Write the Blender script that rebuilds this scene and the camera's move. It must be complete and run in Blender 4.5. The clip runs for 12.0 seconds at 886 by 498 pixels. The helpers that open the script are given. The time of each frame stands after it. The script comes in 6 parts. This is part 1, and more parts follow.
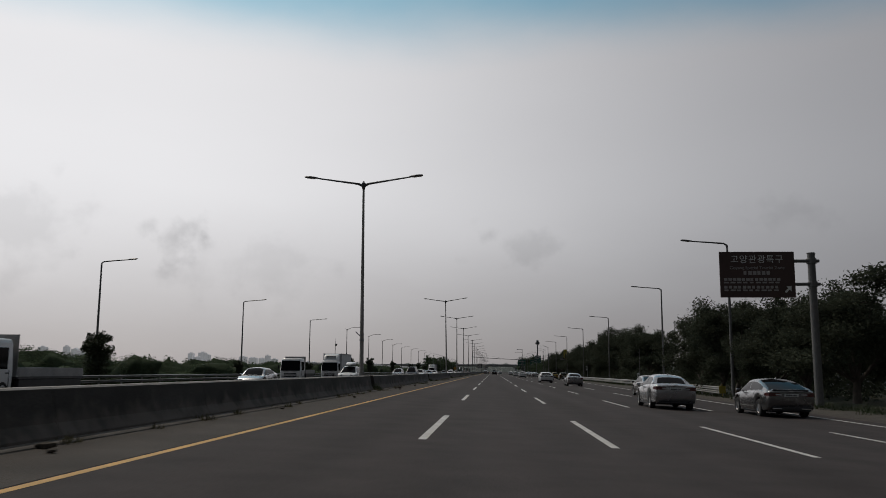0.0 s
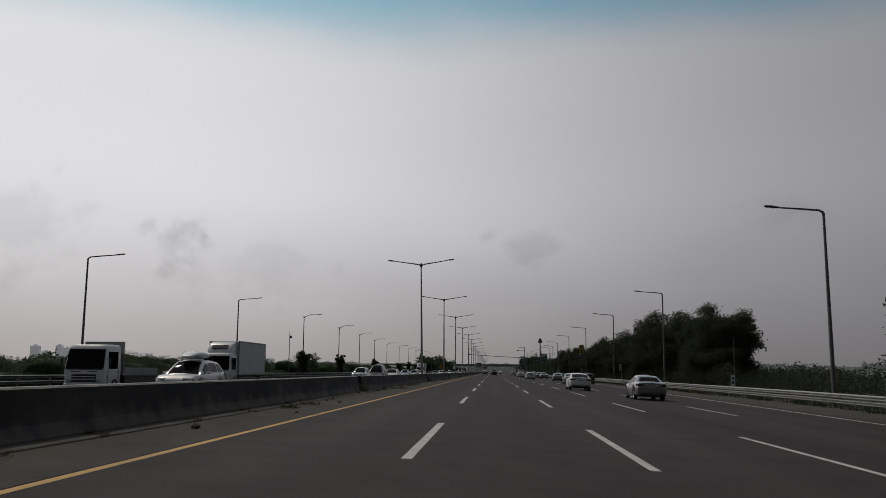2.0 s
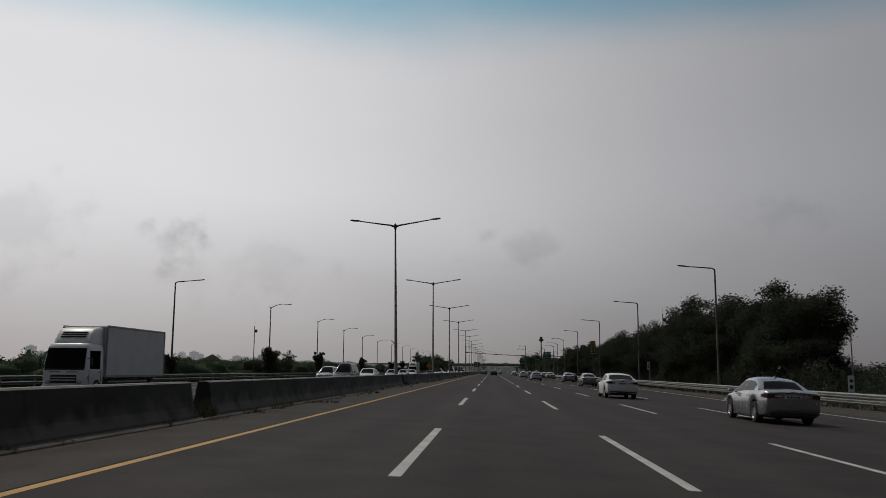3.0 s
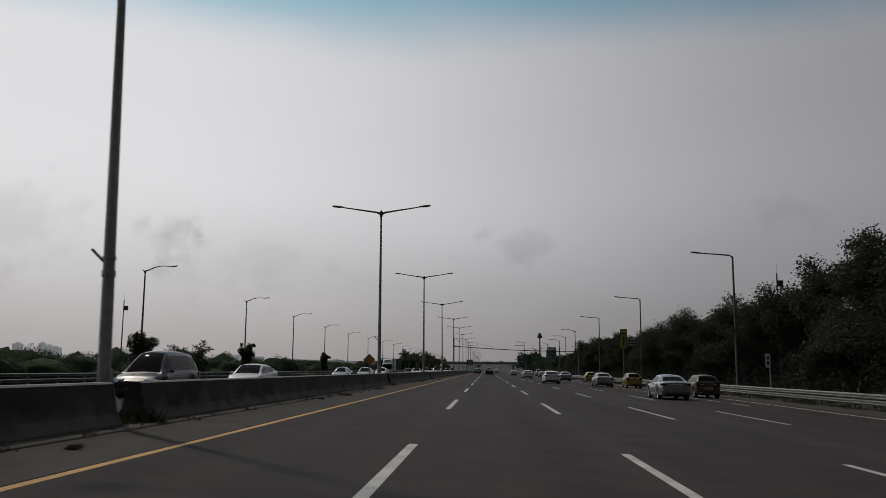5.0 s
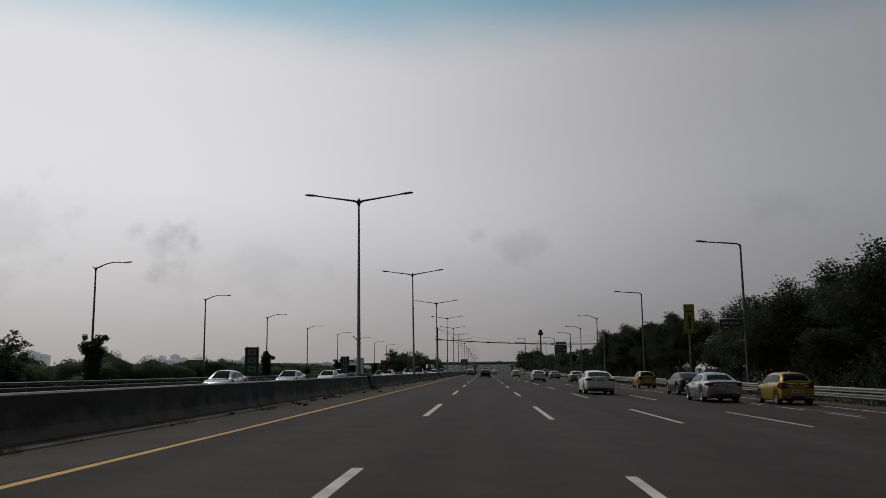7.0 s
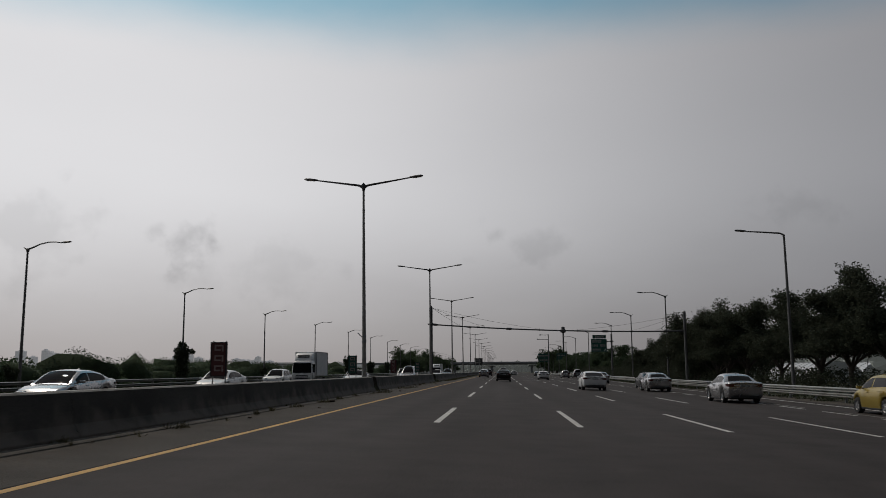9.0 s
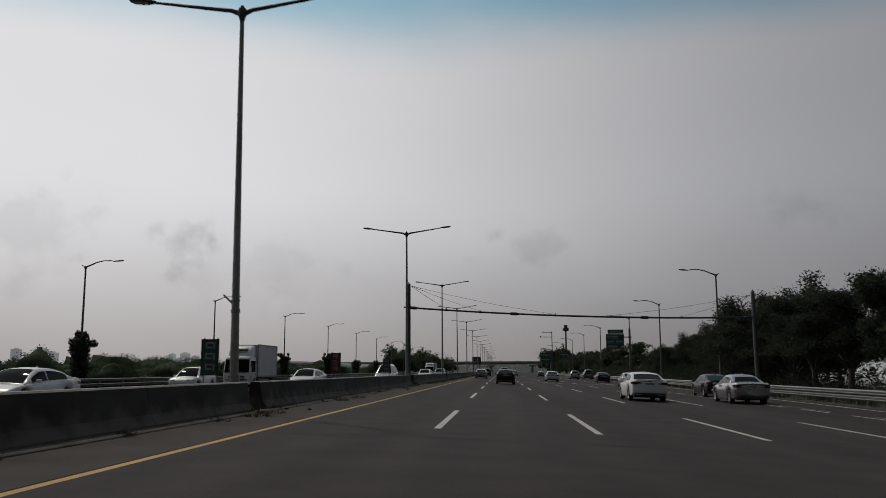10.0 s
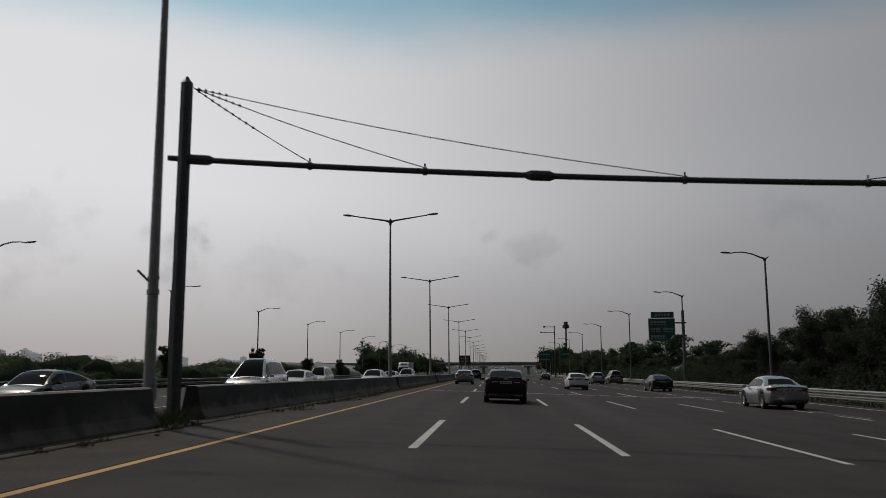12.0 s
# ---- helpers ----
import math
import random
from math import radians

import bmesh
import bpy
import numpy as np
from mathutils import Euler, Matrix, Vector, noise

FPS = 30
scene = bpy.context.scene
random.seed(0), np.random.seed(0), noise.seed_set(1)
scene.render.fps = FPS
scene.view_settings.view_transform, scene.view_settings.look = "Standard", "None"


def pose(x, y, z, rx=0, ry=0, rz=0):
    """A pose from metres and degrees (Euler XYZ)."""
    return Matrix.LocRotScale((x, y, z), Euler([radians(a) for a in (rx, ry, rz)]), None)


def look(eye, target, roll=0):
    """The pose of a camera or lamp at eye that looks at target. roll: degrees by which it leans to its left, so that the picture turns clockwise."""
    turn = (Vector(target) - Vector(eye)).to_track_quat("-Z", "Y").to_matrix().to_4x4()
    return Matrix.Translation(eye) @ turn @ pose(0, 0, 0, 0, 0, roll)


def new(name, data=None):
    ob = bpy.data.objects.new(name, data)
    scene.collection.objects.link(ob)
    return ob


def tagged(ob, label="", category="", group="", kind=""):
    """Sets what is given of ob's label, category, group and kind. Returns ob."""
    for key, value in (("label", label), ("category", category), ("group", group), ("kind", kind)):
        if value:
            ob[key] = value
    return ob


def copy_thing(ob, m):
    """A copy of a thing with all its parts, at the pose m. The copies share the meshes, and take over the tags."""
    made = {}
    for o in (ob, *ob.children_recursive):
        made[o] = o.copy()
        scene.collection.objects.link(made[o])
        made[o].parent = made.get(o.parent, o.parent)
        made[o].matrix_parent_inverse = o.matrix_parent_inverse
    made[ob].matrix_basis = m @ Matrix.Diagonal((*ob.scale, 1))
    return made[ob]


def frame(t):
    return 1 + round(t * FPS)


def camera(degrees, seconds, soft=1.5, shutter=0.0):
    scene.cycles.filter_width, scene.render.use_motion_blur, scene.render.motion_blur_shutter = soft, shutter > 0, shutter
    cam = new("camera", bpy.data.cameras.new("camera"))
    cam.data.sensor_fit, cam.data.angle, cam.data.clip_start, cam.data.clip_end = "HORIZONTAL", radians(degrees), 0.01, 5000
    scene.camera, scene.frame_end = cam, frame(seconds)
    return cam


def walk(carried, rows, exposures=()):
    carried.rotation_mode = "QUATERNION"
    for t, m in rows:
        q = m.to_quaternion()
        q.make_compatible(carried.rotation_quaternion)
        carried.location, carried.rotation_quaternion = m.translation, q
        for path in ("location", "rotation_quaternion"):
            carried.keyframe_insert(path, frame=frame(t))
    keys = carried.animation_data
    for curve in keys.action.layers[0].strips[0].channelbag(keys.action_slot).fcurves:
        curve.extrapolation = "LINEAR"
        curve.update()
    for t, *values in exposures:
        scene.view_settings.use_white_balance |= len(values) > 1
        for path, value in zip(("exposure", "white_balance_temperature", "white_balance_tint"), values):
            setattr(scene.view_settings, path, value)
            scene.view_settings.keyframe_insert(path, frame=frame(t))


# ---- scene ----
cam = camera(56.0, 12.0, soft=0.85, shutter=0.12)

# seconds, across, along, turn to the left, tilt up, lean to the right
EYE = 1.24
ROWS = [
    (0.0, -0.053, 0.00, 3.43, 8.33, -0.30),
    (0.5, -0.048, 10.59, 3.25, 8.29, -0.11),
    (1.0, -0.057, 21.27, 3.27, 8.09, -0.23),
    (1.5, -0.102, 32.14, 3.47, 8.20, -0.29),
    (2.0, -0.124, 43.30, 3.41, 8.33, -0.42),
    (2.5, -0.185, 54.20, 3.40, 8.18, -0.39),
    (3.0, -0.191, 65.25, 3.35, 8.31, -0.32),
    (5.0, -0.127, 109.27, 3.02, 8.22, -0.41),
    (5.5, -0.051, 119.91, 2.92, 8.27, -0.38),
    (6.0, 0.028, 130.73, 3.25, 8.31, -0.10),
    (6.5, 0.141, 141.63, 2.95, 8.29, 0.31),
    (7.0, 0.297, 152.33, 2.73, 8.31, 0.60),
    (9.0, 0.257, 195.02, 3.93, 8.35, 0.44),
    (9.5, 0.150, 206.16, 3.89, 8.37, 0.23),
    (10.0, 0.048, 217.17, 3.91, 8.33, 0.22),
    (10.5, -0.003, 228.09, 3.56, 8.22, 0.25),
    (11.0, -0.006, 238.90, 3.37, 8.19, 0.32),
    (11.5, 0.007, 249.93, 3.29, 8.28, 0.31),
    (12.0, 0.022, 261.40, 3.46, 8.43, 0.25),
]


def eye_pose(x, y, turn, tilt, lean):
    return pose(x, y, EYE, 90 + tilt, 0, turn) @ pose(0, 0, 0, 0, 0, -lean)


walk(cam, [(t, eye_pose(*r)) for t, *r in ROWS], [(0.0, 0.12), (0.5, -0.05), (1.0, -0.04), (12.0, -0.04)])

# ---------------------------------------------------------------- sky and sun
SUN_AZ = -43.5      # degrees to the right of straight ahead
SUN_EL = 52.0


def build_world():
    w = bpy.data.worlds.new("hazy_sky")
    scene.world = w
    w.use_nodes = True
    nt = w.node_tree
    nt.nodes.clear()
    N, L = nt.nodes.new, nt.links.new

    def math_node(op, a, b=None, c=None, clamp=False):
        n = N("ShaderNodeMath")
        n.operation, n.use_clamp = op, clamp
        for i, v in enumerate((a, b, c)):
            if v is None:
                continue
            if isinstance(v, (int, float)):
                n.inputs[i].default_value = v
            else:
                L(v, n.inputs[i])
        return n.outputs[0]

    def smooth(v, lo, hi):
        n = N("ShaderNodeMapRange")
        n.interpolation_type = "SMOOTHSTEP"
        L(v, n.inputs[0])
        n.inputs[1].default_value, n.inputs[2].default_value = lo, hi
        return n.outputs[0]

    def mix(fac, a, b):
        n = N("ShaderNodeMix")
        n.data_type = "RGBA"
        for k, v in ((0, fac), (6, a), (7, b)):
            if isinstance(v, (int, float)):
                n.inputs[k].default_value = v
            elif isinstance(v, tuple):
                n.inputs[k].default_value = (*v, 1)
            else:
                L(v, n.inputs[k])
        return n.outputs[2]

    tc = N("ShaderNodeTexCoord")
    sep = N("ShaderNodeSeparateXYZ")
    L(tc.outputs["Generated"], sep.inputs[0])
    x, y, z = sep.outputs
    # elevation in degrees and side (-1 left, 1 right)
    el = math_node("MULTIPLY", math_node("ARCSINE", z), 180 / math.pi)
    az = math_node("MULTIPLY", math_node("ARCTAN2", x, y), 180 / math.pi)
    noise_tex = N("ShaderNodeTexNoise")
    noise_tex.inputs["Scale"].default_value = 3.2
    noise_tex.inputs["Detail"].default_value = 6
    noise_tex.inputs["Roughness"].default_value = 0.55
    mp = N("ShaderNodeMapping")
    mp.inputs["Scale"].default_value = (1, 1, 2.6)
    L(tc.outputs["Generated"], mp.inputs[0])
    L(mp.outputs[0], noise_tex.inputs["Vector"])
    soft = noise_tex.outputs["Fac"]
    el_w = math_node("ADD", el, math_node("MULTIPLY", math_node("SUBTRACT", soft, 0.5), 3.0))
    # cloud deck: grey haze low down, pale above; blue on top imitates windscreen tint
    low = mix(smooth(az, -32, 30), (0.387, 0.359, 0.361), (0.151, 0.144, 0.153))
    mid = mix(smooth(az, -30, 34), (0.775, 0.765, 0.775), (0.276, 0.274, 0.286))
    deck = mix(smooth(el_w, -1.5, 13.0), low, mid)
    blue = mix(smooth(az, -32, 30), (0.29, 0.52, 0.64), (0.085, 0.20, 0.285))
    deck = mix(smooth(el_w, 20.2, 26.0), deck, blue)
    off = math_node("ABSOLUTE", math_node("ADD", az, 20.0))
    high = mix(smooth(off, 20, 120), (0.31, 0.32, 0.34), (0.13, 0.138, 0.15))
    deck = mix(smooth(el_w, 29.0, 40.0), deck, high)
    # unseen sky behind, darkened so that surfaces facing back stay dim
    deck = mix(smooth(off, 60, 130), deck, (0.075, 0.079, 0.087))
    # broad mottling
    big = N("ShaderNodeTexNoise")
    big.inputs["Scale"].default_value = 1.7
    big.inputs["Detail"].default_value = 4
    L(mp.outputs[0], big.inputs["Vector"])
    mott = math_node("ADD", math_node("MULTIPLY", big.outputs["Fac"], 0.16), 0.92)
    # a few ragged darker wisps
    wisp_tex = N("ShaderNodeTexNoise")
    wisp_tex.inputs["Scale"].default_value = 26
    wisp_tex.inputs["Detail"].default_value = 5
    L(tc.outputs["Generated"], wisp_tex.inputs["Vector"])
    ragged = math_node("MULTIPLY", math_node("SUBTRACT", wisp_tex.outputs["Fac"], 0.5), 5.5)
    total = None
    for a0, e0, ra, re, k in ((-21.4, 8.7, 1.3, 1.2, 0.24), (-23.1, 9.3, 0.9, 0.7, 0.16), (1.9, 8.5, 2.0, 0.8, 0.13),
                              (-0.2, 9.3, 0.8, 0.8, 0.13), (-17.0, 6.6, 3.4, 1.6, 0.08), (18.5, 10.0, 2.2, 0.9, 0.10),
                              (-31.0, 8.6, 2.6, 2.2, 0.10)):
        da = math_node("DIVIDE", math_node("SUBTRACT", az, a0), ra)
        de = math_node("DIVIDE", math_node("SUBTRACT", el, e0), re)
        d2 = math_node("ADD", math_node("MULTIPLY", da, da), math_node("MULTIPLY", de, de))
        d = math_node("ADD", math_node("SQRT", d2), ragged)
        m = math_node("MULTIPLY", math_node("SUBTRACT", 1.0, smooth(d, 0.1, 1.7)), k)
        total = m if total is None else math_node("ADD", total, m)
    shade = math_node("MULTIPLY", mott, math_node("SUBTRACT", 1.0, total))
    sc = N("ShaderNodeVectorMath")
    sc.operation = "SCALE"
    L(deck, sc.inputs[0])
    L(shade, sc.inputs["Scale"])
    sky = N("ShaderNodeTexSky")
    sky.sky_type, sky.sun_disc = "NISHITA", False
    sky.sun_elevation, sky.sun_rotation = radians(SUN_EL), radians(SUN_AZ)
    b1, b2 = N("ShaderNodeBackground"), N("ShaderNodeBackground")
    L(sky.outputs[0], b1.inputs["Color"])
    b1.inputs["Strength"].default_value = 0.06
    L(sc.outputs[0], b2.inputs["Color"])
    b2.inputs["Strength"].default_value = 1.0
    ms, out = N("ShaderNodeMixShader"), N("ShaderNodeOutputWorld")
    ms.inputs[0].default_value = 0.94
    L(b1.outputs[0], ms.inputs[1])
    L(b2.outputs[0], ms.inputs[2])
    L(ms.outputs[0], out.inputs["Surface"])


build_world()
sun_data = bpy.data.lights.new("sun", "SUN")
sun_data.energy, sun_data.angle, sun_data.color = 1.25, radians(2.2), (1.0, 0.90, 0.78)
sun = new("sun", sun_data)
_a, _e = radians(SUN_AZ), radians(SUN_EL)
SUN_DIR = Vector((math.sin(_a) * math.cos(_e), math.cos(_a) * math.cos(_e), math.sin(_e)))
sun.matrix_world = look(tuple(SUN_DIR * 200), (0, 0, 0))


# ---------------------------------------------------------------- materials
def material(name, base, rough=0.6, metal=0.0, scale=8.0, vary=0.25, fine=60.0, bump=0.2, dist=0.01, tint=None,
             stretch=(1, 1, 1), per_object=0.0, per_island=0.0, coat=0.0, spec=0.5, translucent=0.0, uneven=0.12):
    """A surface with stains at one scale and grain at another."""
    m = bpy.data.materials.new(name)
    m.use_nodes = True
    nt = m.node_tree
    N, L = nt.nodes.new, nt.links.new
    bs = nt.nodes["Principled BSDF"]
    bs.inputs["Roughness"].default_value = rough
    bs.inputs["Metallic"].default_value = metal
    bs.inputs["Specular IOR Level"].default_value = spec
    bs.inputs["Coat Weight"].default_value = coat
    bs.inputs["Coat Roughness"].default_value = 0.06
    tc = N("ShaderNodeTexCoord")
    mp = N("ShaderNodeMapping")
    mp.inputs["Scale"].default_value = stretch
    L(tc.outputs["Object"], mp.inputs[0])
    stain, grain = N("ShaderNodeTexNoise"), N("ShaderNodeTexNoise")
    stain.inputs["Scale"].default_value, stain.inputs["Detail"].default_value = scale, 5
    grain.inputs["Scale"].default_value, grain.inputs["Detail"].default_value = fine, 3
    for t in (stain, grain):
        L(mp.outputs[0], t.inputs["Vector"])
    ramp = N("ShaderNodeMapRange")
    L(stain.outputs["Fac"], ramp.inputs[0])
    ramp.inputs[1].default_value, ramp.inputs[2].default_value = 0.3, 0.7
    mixc = N("ShaderNodeMix")
    mixc.data_type = "RGBA"
    L(ramp.outputs[0], mixc.inputs[0])
    other = tint or tuple(v * (1 - vary) for v in base)
    mixc.inputs[6].default_value, mixc.inputs[7].default_value = (*base, 1), (*other, 1)
    val = N("ShaderNodeMapRange")
    L(grain.outputs["Fac"], val.inputs[0])
    val.inputs[1].default_value, val.inputs[2].default_value = 0.25, 0.75
    val.inputs[3].default_value, val.inputs[4].default_value = 1 - vary * 0.7, 1 + vary * 0.7
    hsv = N("ShaderNodeHueSaturation")
    L(mixc.outputs[2], hsv.inputs["Color"])
    value = val.outputs[0]
    for amount, node, sock in ((per_object, "ShaderNodeObjectInfo", "Random"), (per_island, "ShaderNodeNewGeometry", "Random Per Island")):
        if amount:
            inf = N(node)
            r = N("ShaderNodeMapRange")
            L(inf.outputs[sock], r.inputs[0])
            r.inputs[3].default_value, r.inputs[4].default_value = 1 - amount, 1 + amount
            mul = N("ShaderNodeMath")
            mul.operation = "MULTIPLY"
            L(value, mul.inputs[0])
            L(r.outputs[0], mul.inputs[1])
            value = mul.outputs[0]
    L(value, hsv.inputs["Value"])
    L(hsv.outputs[0], bs.inputs["Base Color"])
    rr = N("ShaderNodeMapRange")
    L(stain.outputs["Fac"], rr.inputs[0])
    rr.inputs[3].default_value, rr.inputs[4].default_value = max(0.02, rough - uneven), min(1, rough + uneven)
    L(rr.outputs[0], bs.inputs["Roughness"])
    if bump:
        b = N("ShaderNodeBump")
        b.inputs["Strength"].default_value, b.inputs["Distance"].default_value = bump, dist
        L(grain.outputs["Fac"], b.inputs["Height"])
        L(b.outputs[0], bs.inputs["Normal"])
    if translucent:
        tr, ms = N("ShaderNodeBsdfTranslucent"), N("ShaderNodeMixShader")
        L(hsv.outputs[0], tr.inputs["Color"])
        ms.inputs[0].default_value = translucent
        L(bs.outputs[0], ms.inputs[1])
        L(tr.outputs[0], ms.inputs[2])
        L(ms.outputs[0], nt.nodes["Material Output"].inputs["Surface"])
    return m


def plain(name, base, rough=0.5, metal=0.0, coat=0.0, spec=0.5, uneven=0.12):
    """Small smooth things: a little wear only."""
    return material(name, base, rough, metal, scale=3, vary=0.1, fine=40, bump=0.0, coat=coat, spec=spec, uneven=uneven)


def asphalt_material():
    m = material("asphalt", (0.0422, 0.0345, 0.0335), 0.88, scale=0.22, vary=0.22, fine=45, bump=0.5, dist=0.004, stretch=(1.6, 0.10, 1), spec=0.2)
    nt = m.node_tree
    N, L = nt.nodes.new, nt.links.new
    # aggregate at true size and long worn wheel tracks
    bs = nt.nodes["Principled BSDF"]
    src = bs.inputs["Base Color"].links[0].from_socket
    tc = N("ShaderNodeTexCoord")
    agg = N("ShaderNodeTexNoise")
    agg.inputs["Scale"].default_value, agg.inputs["Detail"].default_value = 70, 4
    L(tc.outputs["Object"], agg.inputs["Vector"])
    patch = N("ShaderNodeTexNoise")
    patch.inputs["Scale"].default_value, patch.inputs["Detail"].default_value = 0.9, 5
    L(tc.outputs["Object"], patch.inputs["Vector"])
    sep = N("ShaderNodeSeparateXYZ")
    L(tc.outputs["Object"], sep.inputs[0])
    wave = N("ShaderNodeMath")
    wave.operation = "SINE"
    sh = N("ShaderNodeMath")
    sh.operation = "MULTIPLY_ADD"
    L(sep.outputs[0], sh.inputs[0])
    sh.inputs[1].default_value, sh.inputs[2].default_value = 2 * math.pi / 1.69, 0.9
    L(sh.outputs[0], wave.inputs[0])
    f1 = N("ShaderNodeMath")
    f1.operation = "MULTIPLY_ADD"
    L(wave.outputs[0], f1.inputs[0])
    f1.inputs[1].default_value, f1.inputs[2].default_value = 0.085, 0.24
    f2 = N("ShaderNodeMath")
    f2.operation = "MULTIPLY_ADD"
    L(agg.outputs["Fac"], f2.inputs[0])
    f2.inputs[1].default_value = 0.55
    L(f1.outputs[0], f2.inputs[2])
    f3 = N("ShaderNodeMath")
    f3.operation = "MULTIPLY_ADD"
    L(patch.outputs["Fac"], f3.inputs[0])
    f3.inputs[1].default_value = 0.98
    L(f2.outputs[0], f3.inputs[2])
    v = N("ShaderNodeVectorMath")
    v.operation = "SCALE"
    L(src, v.inputs[0])
    L(f3.outputs[0], v.inputs["Scale"])
    L(v.outputs[0], bs.inputs["Base Color"])
    return m


def barrier_material():
    m = material("weathered_concrete", (0.034, 0.0285, 0.0245), 0.88, scale=1.1, vary=0.5, fine=26, bump=0.5, dist=0.008, tint=(0.013, 0.0108, 0.009), stretch=(1, 0.5, 1.3), per_object=0.12)
    nt = m.node_tree
    N, L = nt.nodes.new, nt.links.new
    bs = nt.nodes["Principled BSDF"]
    src = bs.inputs["Base Color"].links[0].from_socket
    tc, sep, cloud = N("ShaderNodeTexCoord"), N("ShaderNodeSeparateXYZ"), N("ShaderNodeTexNoise")
    inf, shift = N("ShaderNodeObjectInfo"), N("ShaderNodeVectorMath")
    L(tc.outputs["Object"], sep.inputs[0])
    L(tc.outputs["Object"], shift.inputs[0])
    L(inf.outputs["Location"], shift.inputs[1])
    L(shift.outputs[0], cloud.inputs["Vector"])
    cloud.inputs["Scale"].default_value, cloud.inputs["Detail"].default_value = 1.6, 6
    hgt = N("ShaderNodeMath")
    hgt.operation = "MULTIPLY_ADD"
    L(cloud.outputs["Fac"], hgt.inputs[0])
    hgt.inputs[1].default_value = -1.35
    L(sep.outputs[2], hgt.inputs[2])
    rng = N("ShaderNodeMapRange")
    rng.interpolation_type = "SMOOTHSTEP"
    L(hgt.outputs[0], rng.inputs[0])
    rng.inputs[1].default_value, rng.inputs[2].default_value = -0.18, -0.62
    mix = N("ShaderNodeMix")
    mix.data_type = "RGBA"
    L(rng.outputs[0], mix.inputs[0])
    L(src, mix.inputs[6])
    mix.inputs[7].default_value = (0.088, 0.074, 0.062, 1)
    L(mix.outputs[2], bs.inputs["Base Color"])
    return m


def gutter_material(*a, **k):
    """Dirty concrete with pale dust gathered along the foot of the barrier."""
    m = material(*a, **k)
    nt = m.node_tree
    N, L = nt.nodes.new, nt.links.new
    bs = nt.nodes["Principled BSDF"]
    src = bs.inputs["Base Color"].links[0].from_socket
    tc, sep, cloud = N("ShaderNodeTexCoord"), N("ShaderNodeSeparateXYZ"), N("ShaderNodeTexNoise")
    L(tc.outputs["Object"], sep.inputs[0])
    L(tc.outputs["Object"], cloud.inputs["Vector"])
    cloud.inputs["Scale"].default_value, cloud.inputs["Detail"].default_value = 2.2, 6
    add = N("ShaderNodeMath")
    add.operation = "MULTIPLY_ADD"
    L(cloud.outputs["Fac"], add.inputs[0])
    add.inputs[1].default_value = 0.9
    L(sep.outputs[0], add.inputs[2])
    rng = N("ShaderNodeMapRange")
    rng.interpolation_type = "SMOOTHSTEP"
    L(add.outputs[0], rng.inputs[0])
    rng.inputs[1].default_value, rng.inputs[2].default_value = -5.40, -5.72
    mix = N("ShaderNodeMix")
    mix.data_type = "RGBA"
    L(rng.outputs[0], mix.inputs[0])
    L(src, mix.inputs[6])
    mix.inputs[7].default_value = (0.054, 0.043, 0.034, 1)
    L(mix.outputs[2], bs.inputs["Base Color"])
    return m


